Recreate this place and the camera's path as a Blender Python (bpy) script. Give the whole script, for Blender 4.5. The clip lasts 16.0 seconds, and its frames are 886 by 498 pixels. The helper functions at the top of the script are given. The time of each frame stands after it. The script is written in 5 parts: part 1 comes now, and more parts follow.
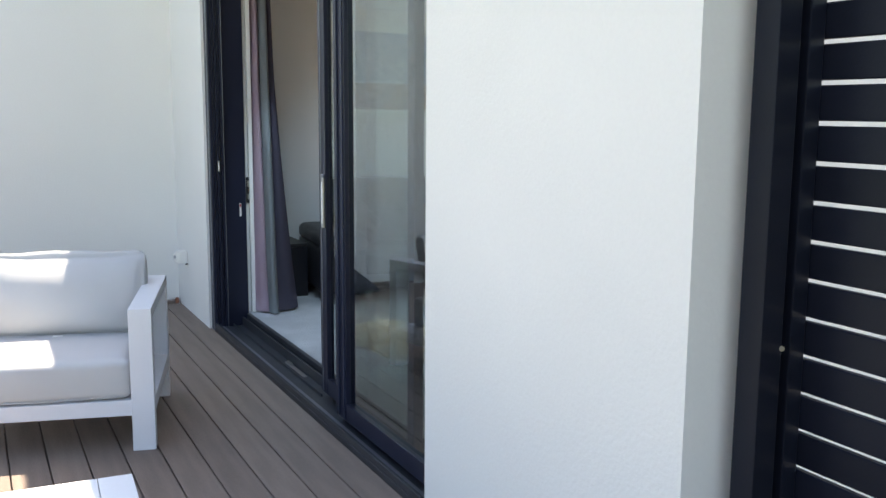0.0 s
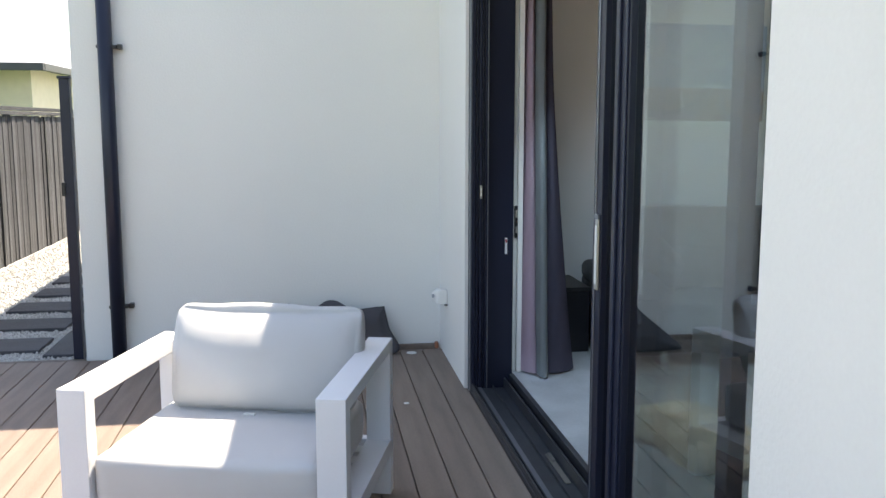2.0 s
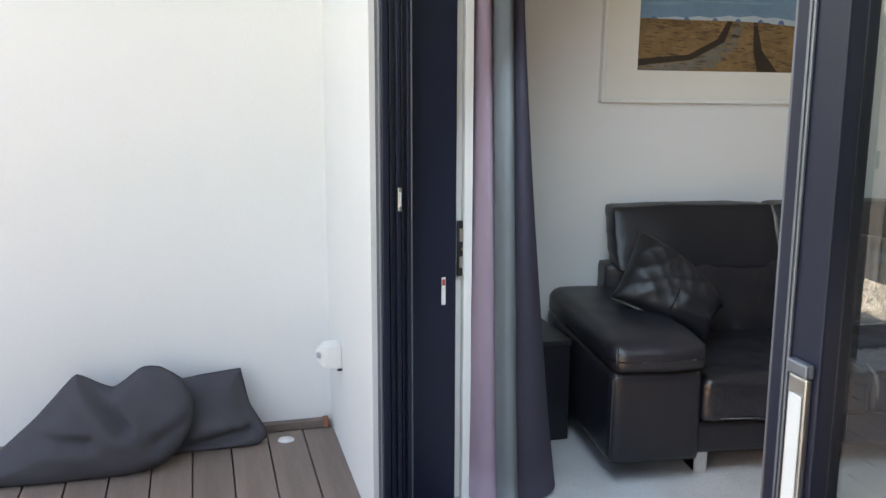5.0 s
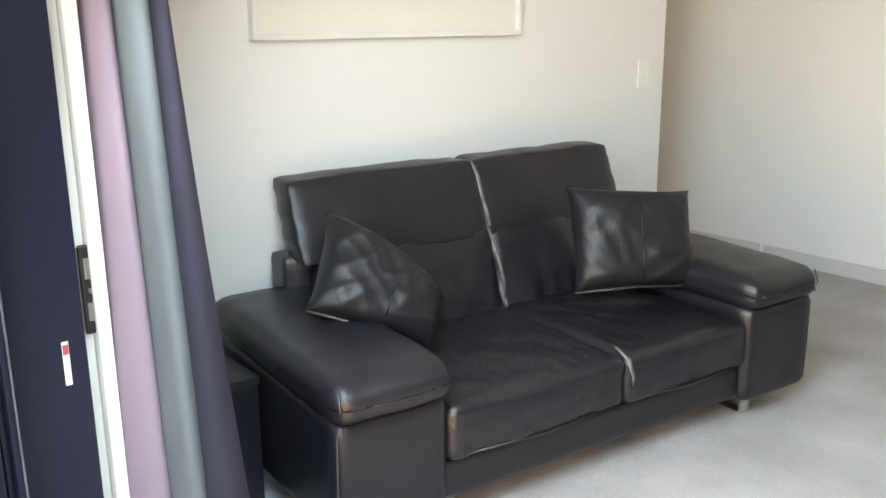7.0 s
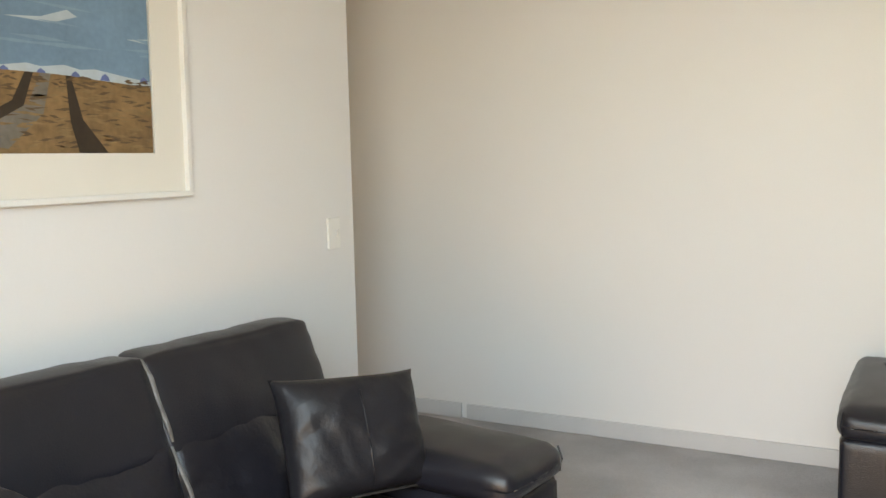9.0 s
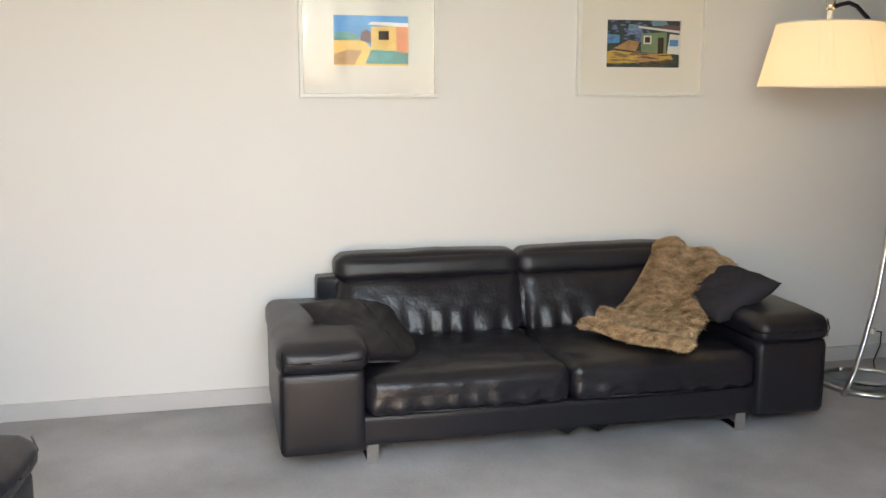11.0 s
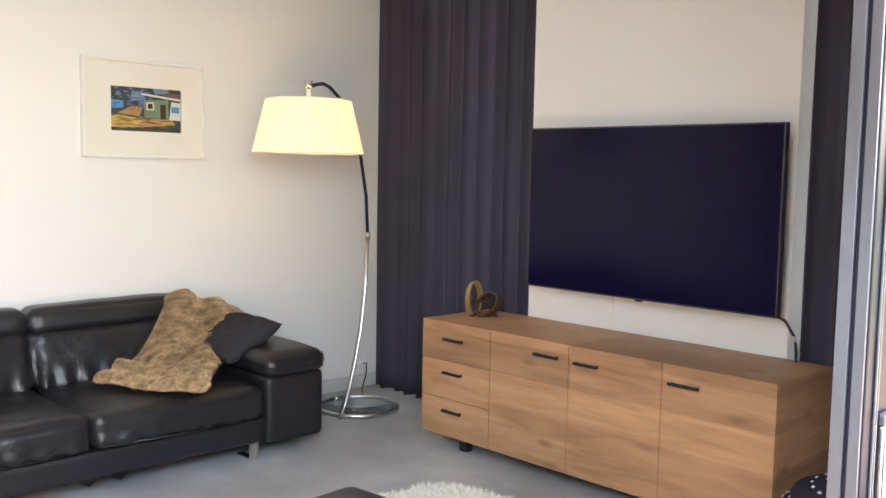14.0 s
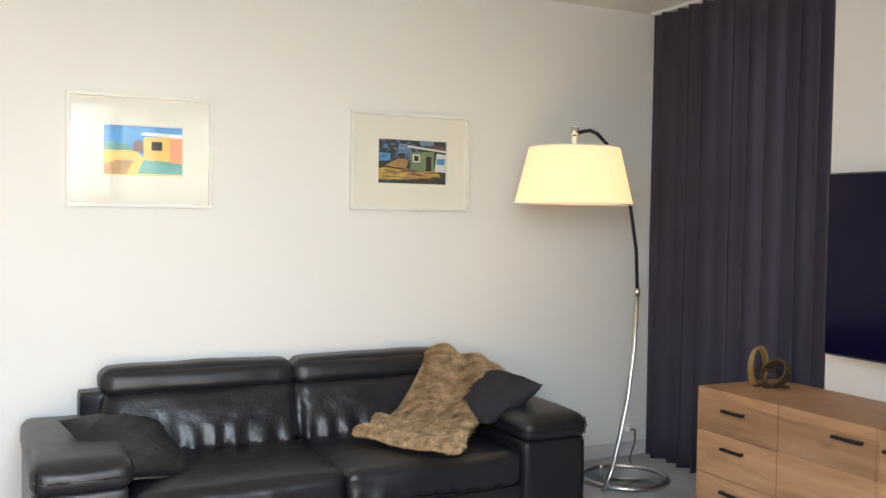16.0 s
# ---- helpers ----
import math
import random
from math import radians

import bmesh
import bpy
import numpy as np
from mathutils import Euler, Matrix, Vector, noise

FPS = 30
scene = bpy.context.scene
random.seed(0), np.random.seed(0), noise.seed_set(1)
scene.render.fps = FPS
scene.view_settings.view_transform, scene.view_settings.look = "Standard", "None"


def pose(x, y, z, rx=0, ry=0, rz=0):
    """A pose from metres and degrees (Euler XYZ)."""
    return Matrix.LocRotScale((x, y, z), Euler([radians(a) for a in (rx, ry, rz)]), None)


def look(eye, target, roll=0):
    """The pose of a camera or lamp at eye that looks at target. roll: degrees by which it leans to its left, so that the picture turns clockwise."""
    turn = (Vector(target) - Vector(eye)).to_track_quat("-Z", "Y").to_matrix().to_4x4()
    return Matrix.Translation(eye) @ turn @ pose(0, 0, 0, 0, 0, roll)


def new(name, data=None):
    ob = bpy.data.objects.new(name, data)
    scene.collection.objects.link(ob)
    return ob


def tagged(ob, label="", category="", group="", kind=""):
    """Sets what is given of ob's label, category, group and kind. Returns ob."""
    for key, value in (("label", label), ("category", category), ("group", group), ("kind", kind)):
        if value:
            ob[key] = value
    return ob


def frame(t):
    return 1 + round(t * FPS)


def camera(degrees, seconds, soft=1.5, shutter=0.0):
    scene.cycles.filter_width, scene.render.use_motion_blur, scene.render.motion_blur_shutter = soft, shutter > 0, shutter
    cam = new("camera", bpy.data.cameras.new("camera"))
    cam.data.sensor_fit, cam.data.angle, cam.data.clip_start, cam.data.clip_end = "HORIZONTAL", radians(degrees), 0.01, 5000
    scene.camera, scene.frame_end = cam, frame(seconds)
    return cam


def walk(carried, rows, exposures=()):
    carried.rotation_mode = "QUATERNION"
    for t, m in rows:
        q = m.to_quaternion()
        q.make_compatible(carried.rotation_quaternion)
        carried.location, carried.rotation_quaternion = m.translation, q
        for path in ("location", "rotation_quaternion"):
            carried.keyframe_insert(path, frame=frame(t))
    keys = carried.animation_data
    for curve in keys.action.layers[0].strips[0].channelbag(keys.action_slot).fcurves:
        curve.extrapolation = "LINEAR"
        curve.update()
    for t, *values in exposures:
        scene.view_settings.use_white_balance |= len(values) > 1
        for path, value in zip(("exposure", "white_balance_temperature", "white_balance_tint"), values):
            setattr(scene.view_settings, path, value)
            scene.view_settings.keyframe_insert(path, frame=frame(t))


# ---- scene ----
cam = camera(51.5, 16.0)
PATH = [
    (0, (0.372, 0.828, 1.402), (1.279, 2.586, 1.107), 0.4),
    (0.5, (0.5, 1.044, 1.399), (1.257, 2.865, 1.064), 0.2),
    (1, (0.601, 1.342, 1.41), (1.211, 3.217, 1.072), -1.5),
    (1.5, (0.746, 1.646, 1.42), (1.157, 3.583, 1.14), -1.2),
    (2, (0.906, 2.003, 1.411), (1.189, 3.964, 1.137), -0.0),
    (2.5, (0.996, 2.337, 1.399), (1.248, 4.296, 1.086), -0.2),
    (3, (1.068, 2.594, 1.387), (1.259, 4.561, 1.078), 0.8),
    (3.2, (1.091, 2.688, 1.388), (1.272, 4.658, 1.09), 1.3),
    (5.3, (1.244, 4.268, 1.433), (1.831, 6.135, 1.021), 0.1),
    (5.5, (1.265, 4.371, 1.45), (1.904, 6.216, 1.018), 0.2),
    (6, (1.325, 4.663, 1.415), (2.108, 6.444, 0.951), 0.8),
    (6.3, (1.358, 4.807, 1.414), (2.265, 6.522, 0.931), -0.1),
    (6.5, (1.36, 4.896, 1.411), (2.377, 6.541, 0.902), 0.6),
    (7, (1.436, 5.023, 1.398), (2.675, 6.505, 0.88), -0.5),
    (7.5, (1.537, 5.163, 1.388), (2.869, 6.582, 0.928), 0.0),
    (7.7, (1.58, 5.203, 1.398), (2.924, 6.622, 0.977), 0.4),
    (8, (1.607, 5.276, 1.399), (3.031, 6.642, 1.071), 0.3),
    (8.4, (1.668, 5.356, 1.431), (3.233, 6.567, 1.146), -0.7),
    (8.5, (1.68, 5.38, 1.432), (3.286, 6.538, 1.151), -0.8),
    (9, (1.794, 5.497, 1.406), (3.541, 6.446, 1.189), -1.3),
    (9.5, (1.889, 5.606, 1.412), (3.755, 6.296, 1.198), 0.0),
    (10, (1.908, 5.733, 1.455), (3.89, 5.896, 1.236), -3.3),
    (10.2, (1.879, 5.775, 1.485), (3.861, 5.77, 1.215), -2.2),
    (12.3, (1.459, 6.135, 1.354), (3.195, 5.175, 1.104), -0.2),
    (12.5, (1.44, 6.154, 1.364), (3.126, 5.108, 1.117), 0.7),
    (13, (1.411, 6.154, 1.397), (2.972, 4.923, 1.185), 1.2),
    (13.5, (1.4, 6.156, 1.411), (2.882, 4.826, 1.226), 1.1),
    (14, (1.4, 6.112, 1.409), (2.834, 4.728, 1.239), 1.1),
    (14.5, (1.412, 6.063, 1.409), (2.811, 4.639, 1.279), 1.3),
    (15, (1.452, 5.981, 1.433), (2.915, 4.619, 1.356), 1.3),
    (15.5, (1.499, 5.928, 1.43), (3.11, 4.745, 1.365), 1.7),
    (16, (1.593, 5.907, 1.41), (3.378, 5.005, 1.341), 0.9),
]
walk(cam, [(t, look(eye, target, roll)) for t, eye, target, roll in PATH], exposures=[
    (0.0, 1.76, 7800, 11), (1.0, 1.52, 7800, 11), (2.2, 1.68, 7800, 11), (3.2, 1.80, 7800, 11), (5.4, 2.42, 8800, 16), (6.2, 2.70, 8500, 15), (7.0, 3.48, 9800, 14), (8.2, 3.44, 9900, 14), (9.5, 3.13, 10000, 16),
    (12.3, 3.62, 9100, 19), (14.3, 3.87, 9000, 19), (16.0, 3.60, 8900, 16)])

# ---- light ----
SUN_DIR = Vector((0.36, 0.44, 1.0)).normalized()
SUN_EL = math.asin(SUN_DIR.z)
SUN_AZ = math.atan2(SUN_DIR.x, SUN_DIR.y)
world = bpy.data.worlds.new("world")
scene.world = world
world.use_nodes = True
_sky = world.node_tree.nodes.new("ShaderNodeTexSky")
_sky.sky_type = "NISHITA"
_sky.sun_disc = False
_sky.sun_elevation = SUN_EL
_sky.sun_rotation = SUN_AZ
_bg = world.node_tree.nodes["Background"]
_bg.inputs["Strength"].default_value = 0.15
world.node_tree.links.new(_sky.outputs[0], _bg.inputs[0])
sun = new("sun", bpy.data.lights.new("sun", "SUN"))
sun.data.energy = 4.5
sun.data.angle = radians(0.5)
sun.data.color = (1.0, 0.96, 0.9)
sun.matrix_world = look(SUN_DIR * 20, (0, 0, 0))



def area(name, place, target, w, h, power, color, spread=180):
    o = new(name, bpy.data.lights.new(name, "AREA"))
    o.data.shape, o.data.size, o.data.size_y = "RECTANGLE", w, h
    o.data.energy, o.data.color, o.data.spread = power, color, radians(spread)
    o.matrix_world = look(place, target)
    return o


# added area lamps: two just inside the sliding door's opening stand in for sky light and sunlit-deck bounce, one is
# hall fill
area("door_sky_light", (2.12, 5.85, 1.72), (2.76, 5.76, 1.16), 1.2, 0.9, 7.2, (0.42, 0.68, 1.0), 158)
area("door_deck_bounce", (2.12, 5.85, 0.50), (2.87, 5.66, 0.88), 1.2, 0.6, 2.1, (1.0, 0.68, 0.38), 165)
# warm fill at the closed hall end; no window is built there
area("hall_fill_light", (5.2, 11.3, 1.6), (5.3, 7.0, 1.3), 0.8, 1.6, 1.2, (1.0, 0.74, 0.44))
bulb_light = new("bulb_light", bpy.data.lights.new("bulb_light", "POINT"))
bulb_light.data.energy, bulb_light.data.color, bulb_light.data.shadow_soft_size = 0.08, (1.0, 0.80, 0.52), 0.04
bulb_light.location = (5.05, 3.50, 1.60)

# ---- materials ----
def material(name, base, rough=0.6, metal=0.0, vary=0.12, scale=6.0, fine=120.0, bump=0.1, tint=None, spec=0.5, stretch=(1, 1, 1), per_object=0.0, bump_scale=None, coords="Object"):
    m = bpy.data.materials.new(name)
    m.use_nodes = True
    nt = m.node_tree
    b = nt.nodes["Principled BSDF"]
    tc = nt.nodes.new("ShaderNodeTexCoord")
    mp = nt.nodes.new("ShaderNodeMapping")
    mp.inputs["Scale"].default_value = stretch
    nt.links.new(tc.outputs[coords], mp.inputs["Vector"])
    big = nt.nodes.new("ShaderNodeTexNoise")
    big.inputs["Scale"].default_value = scale
    big.inputs["Detail"].default_value = 5
    small = nt.nodes.new("ShaderNodeTexNoise")
    small.inputs["Scale"].default_value = fine
    small.inputs["Detail"].default_value = 3
    for n in (big, small):
        nt.links.new(mp.outputs[0], n.inputs["Vector"])
    mix = nt.nodes.new("ShaderNodeMath")
    mix.operation = "ADD"
    half = nt.nodes.new("ShaderNodeMath")
    half.operation = "MULTIPLY"
    half.inputs[1].default_value = 0.5
    nt.links.new(small.outputs["Fac"], half.inputs[0])
    nt.links.new(big.outputs["Fac"], mix.inputs[0])
    nt.links.new(half.outputs[0], mix.inputs[1])
    ramp = nt.nodes.new("ShaderNodeMapRange")
    ramp.inputs["From Min"].default_value = 0.45
    ramp.inputs["From Max"].default_value = 1.05
    nt.links.new(mix.outputs[0], ramp.inputs["Value"])
    col = nt.nodes.new("ShaderNodeMix")
    col.data_type = "RGBA"
    lo = [c * (1 - vary) for c in base]
    hi = [min(1, c * (1 + vary)) for c in (tint or base)]
    col.inputs[6].default_value = (*lo, 1)
    col.inputs[7].default_value = (*hi, 1)
    nt.links.new(ramp.outputs[0], col.inputs[0])
    out = col.outputs[2]
    if per_object:
        oi = nt.nodes.new("ShaderNodeObjectInfo")
        mr = nt.nodes.new("ShaderNodeMapRange")
        mr.inputs["To Min"].default_value = 1 - per_object
        mr.inputs["To Max"].default_value = 1 + per_object
        nt.links.new(oi.outputs["Random"], mr.inputs["Value"])
        mul = nt.nodes.new("ShaderNodeMix")
        mul.data_type = "RGBA"
        mul.blend_type = "MULTIPLY"
        mul.inputs[0].default_value = 1
        nt.links.new(out, mul.inputs[6])
        nt.links.new(mr.outputs[0], mul.inputs[7])
        out = mul.outputs[2]
    nt.links.new(out, b.inputs["Base Color"])
    b.inputs["Roughness"].default_value = rough
    b.inputs["Metallic"].default_value = metal
    b.inputs["Specular IOR Level"].default_value = spec
    if bump:
        bp = nt.nodes.new("ShaderNodeBump")
        bp.inputs["Strength"].default_value = bump
        bp.inputs["Distance"].default_value = 0.01
        src = small
        if bump_scale:
            src = nt.nodes.new("ShaderNodeTexNoise")
            src.inputs["Scale"].default_value = bump_scale
            src.inputs["Detail"].default_value = 4
            nt.links.new(mp.outputs[0], src.inputs["Vector"])
        nt.links.new(src.outputs["Fac"], bp.inputs["Height"])
        nt.links.new(bp.outputs[0], b.inputs["Normal"])
    return m


def glow(m, color, strength):
    b = m.node_tree.nodes["Principled BSDF"]
    b.inputs["Emission Color"].default_value = (*color, 1)
    b.inputs["Emission Strength"].default_value = strength
    return m


RENDER_WHITE = material("painted_render", (0.80, 0.785, 0.745), 0.85, vary=0.03, scale=1.2, fine=90, bump=0.12)
INT_WHITE = material("interior_paint", (0.76, 0.75, 0.73), 0.75, vary=0.015, scale=0.9, fine=140, bump=0.05)
CEIL_WHITE = material("ceiling_paint", (0.84, 0.84, 0.83), 0.9, vary=0.01, bump=0.03)
TRIM = material("trim_paint", (0.74, 0.74, 0.73), 0.45, vary=0.02, bump=0.02)
SKIRT = material("grey_skirting_paint", (0.57, 0.565, 0.56), 0.5, vary=0.03, bump=0.02)
CREAM = material("jamb_lining_paint", (0.80, 0.78, 0.73), 0.45, vary=0.03, bump=0.02)
DARK_ALU = material("dark_powder_coat", (0.014, 0.017, 0.034), 0.34, vary=0.15, scale=4, fine=300, bump=0.03, spec=0.35)
NAVY_ALU = material("navy_powder_coat", (0.018, 0.024, 0.048), 0.4, vary=0.12, scale=3, fine=300, bump=0.03, spec=0.35)
SILL_ALU = material("grey_sill_aluminium", (0.040, 0.042, 0.050), 0.4, metal=0.3, vary=0.3, scale=8, fine=200, bump=0.05)
SEAL_ALU = material("grey_aluminium", (0.22, 0.23, 0.26), 0.3, metal=0.6, vary=0.1, fine=200, bump=0.02)
SLAT_ALU = material("slat_powder_coat", (0.008, 0.010, 0.018), 0.45, vary=0.15, scale=5, fine=200, bump=0.04, per_object=0.1, spec=0.18)
CHROME = material("chrome", (0.75, 0.74, 0.70), 0.12, metal=1.0, vary=0.04, bump=0)
STEEL = material("brushed_steel", (0.55, 0.54, 0.52), 0.3, metal=1.0, vary=0.08, bump=0.02)
BEZEL = material("gunmetal_bezel", (0.09, 0.09, 0.10), 0.35, metal=0.8, vary=0.05, bump=0)
BLACK_PLASTIC = material("black_plastic", (0.015, 0.015, 0.017), 0.4, vary=0.1, bump=0.02)
WHITE_PLASTIC = material("white_plastic", (0.80, 0.79, 0.75), 0.35, vary=0.02, bump=0)
DECK = material("composite_decking", (0.192, 0.140, 0.111), 0.7, vary=0.16, scale=3, fine=60, bump=0.25, stretch=(6, 0.6, 6), per_object=0.08, tint=(0.225, 0.168, 0.135))
DECK_EDGE = material("decking_fascia", (0.14, 0.108, 0.084), 0.7, vary=0.15, bump=0.2)
CARPET = material("grey_carpet", (0.51, 0.502, 0.505), 1.0, vary=0.25, scale=2.2, fine=260, bump=1.0, bump_scale=380, spec=0.05, tint=(0.59, 0.58, 0.585))
LEATHER = material("black_leather", (0.009, 0.0092, 0.0135), 0.36, vary=0.25, scale=5, fine=220, bump=0.18, bump_scale=260)
CUSHION_LEATHER = material("soft_cushion_leather", (0.009, 0.009, 0.012), 0.47, vary=0.25, scale=5, fine=220, bump=0.14, bump_scale=90, spec=0.4)
LEATHER_SOFT = material("creased_black_leather", (0.009, 0.0092, 0.0135), 0.37, vary=0.25, scale=5, fine=220, bump=0.2, bump_scale=70)
PALE_SEAM = material("pale_worn_seam", (0.15, 0.145, 0.14), 0.4, vary=0.55, scale=30, fine=400, bump=0.2)
SEAM = material("worn_leather_seam", (0.045, 0.043, 0.042), 0.35, vary=0.3, fine=400, bump=0.2)
OTTO = material("charcoal_leather", (0.023, 0.023, 0.031), 0.38, vary=0.2, bump=0.2, bump_scale=300)
STITCH = material("grey_seam", (0.13, 0.125, 0.13), 0.6, vary=0.1, bump=0.1)
WHITE_METAL = material("white_powder_coat", (0.74, 0.75, 0.78), 0.4, vary=0.03, scale=3, bump=0.03)
OUT_FABRIC = material("pale_grey_canvas", (0.555, 0.55, 0.545), 0.95, vary=0.04, scale=3, fine=500, bump=0.25, bump_scale=600, spec=0.1)
COVER = material("charcoal_cover_cloth", (0.075, 0.072, 0.080), 0.85, vary=0.12, scale=3, fine=500, bump=0.3, bump_scale=700, spec=0.2)
CUSHION_CLOTH = material("charcoal_cushion_cloth", (0.030, 0.029, 0.036), 0.9, vary=0.12, fine=500, bump=0.2, bump_scale=700, spec=0.2)
CURTAIN = material("charcoal_curtain", (0.120, 0.107, 0.145), 0.95, vary=0.1, scale=4, fine=500, bump=0.25, bump_scale=800, spec=0.1)
LINING = material("grey_curtain_hem", (0.28, 0.30, 0.31), 0.9, vary=0.06, scale=4, fine=500, bump=0.15, bump_scale=800, spec=0.1)
PINK = material("dusky_pink_lining", (0.54, 0.41, 0.48), 0.9, vary=0.05, scale=3, fine=500, bump=0.12, bump_scale=800, spec=0.1)
BRONZE = material("dark_bronze", (0.10, 0.065, 0.04), 0.35, metal=0.8, vary=0.25, bump=0.1)
BRASS = material("antique_brass", (0.50, 0.36, 0.17), 0.3, metal=0.85, vary=0.2, bump=0.08)
MAT_BOARD = material("cream_mount_board", (0.74, 0.71, 0.64), 0.9, vary=0.01, bump=0.03)
# same board, darkened to offset the strong daylight on the print nearest the door
DIMMED_BOARD = material("dimmed_mount_board", (0.56, 0.54, 0.485), 0.9, vary=0.01, bump=0.03)
FRAME_WHITE = material("white_picture_frame", (0.76, 0.75, 0.71), 0.4, vary=0.03, bump=0.03)
FENCE = material("weathered_fence_timber", (0.038, 0.038, 0.041), 0.9, vary=0.45, scale=3, fine=40, bump=0.5, stretch=(8, 8, 0.5), per_object=0.35, tint=(0.088, 0.089, 0.096))
SLAB = material("dark_slate_paver", (0.055, 0.056, 0.062), 0.8, vary=0.2, scale=5, bump=0.3, per_object=0.15)
GRAVEL = material("white_pebble", (0.48, 0.47, 0.45), 0.85, vary=0.35, scale=25, fine=120, bump=0.4)
GRASS = material("lawn_grass", (0.06, 0.12, 0.025), 0.9, vary=0.4, scale=3, fine=60, bump=0.5)
GUTTER = material("dark_gutter_paint", (0.05, 0.05, 0.055), 0.5, vary=0.1, bump=0.05)
ROOF = material("neighbour_roof", (0.36, 0.37, 0.39), 0.55, vary=0.2, scale=2, bump=0.3)
NWALL = material("neighbour_cream_wall", (0.60, 0.53, 0.41), 0.85, vary=0.06, bump=0.1)
DARK_GLASS = material("dark_window", (0.02, 0.025, 0.03), 0.08, vary=0.1, bump=0)
FUR = material("faux_fur", (0.34, 0.175, 0.090), 0.95, vary=0.32, scale=24, fine=70, bump=0.5, tint=(0.86, 0.56, 0.35), spec=0.1, stretch=(1.5, 0.6, 1.5))
WOOL = material("cream_sheepskin", (0.84, 0.78, 0.68), 1.0, vary=0.10, scale=9, fine=70, bump=0.5, spec=0.05)
SCREEN = material("tv_panel", (0.0035, 0.0018, 0.022), 0.16, vary=0.1, bump=0, spec=0.16)
REMOTE_G = material("silver_plastic", (0.42, 0.42, 0.43), 0.35, vary=0.05, bump=0)
DOTS = material("dotted_knit", (0.03, 0.028, 0.045), 0.95, vary=0.2, bump=0.4, spec=0.1)
DOT_W = material("white_knit_dot", (0.6, 0.59, 0.62), 0.95, vary=0.1, bump=0.3)
CLAY = material("terracotta_pad", (0.30, 0.12, 0.07), 0.9, vary=0.2, bump=0.2)

GLASS = bpy.data.materials.new("clear_glass")
GLASS.use_nodes = True
_g = GLASS.node_tree.nodes["Principled BSDF"]
_g.inputs["Base Color"].default_value = (0.93, 0.97, 0.96, 1)
_g.inputs["Transmission Weight"].default_value = 1
_g.inputs["Roughness"].default_value = 0.0
_g.inputs["IOR"].default_value = 1.52
DOOR_GLASS = GLASS.copy()
DOOR_GLASS.name = "tinted_door_glass"
DOOR_GLASS.node_tree.nodes["Principled BSDF"].inputs["Base Color"].default_value = (0.70, 0.80, 0.78, 1)
DOOR_GLASS.node_tree.nodes["Principled BSDF"].inputs["IOR"].default_value = 2.1

PRINT_GLASS = GLASS.copy()
PRINT_GLASS.name = "low_glare_glass"
PRINT_GLASS.node_tree.nodes["Principled BSDF"].inputs["Base Color"].default_value = (0.97, 0.97, 0.97, 1)
PRINT_GLASS.node_tree.nodes["Principled BSDF"].inputs["IOR"].default_value = 1.28

SHADE = bpy.data.materials.new("cream_lamp_shade")
SHADE.use_nodes = True
_nt = SHADE.node_tree
_p = _nt.nodes["Principled BSDF"]
_p.inputs["Base Color"].default_value = (0.84, 0.79, 0.66, 1)
_p.inputs["Roughness"].default_value = 0.9
_p.inputs["Emission Color"].default_value = (1.0, 0.87, 0.60, 1)
_p.inputs["Emission Strength"].default_value = 0.038


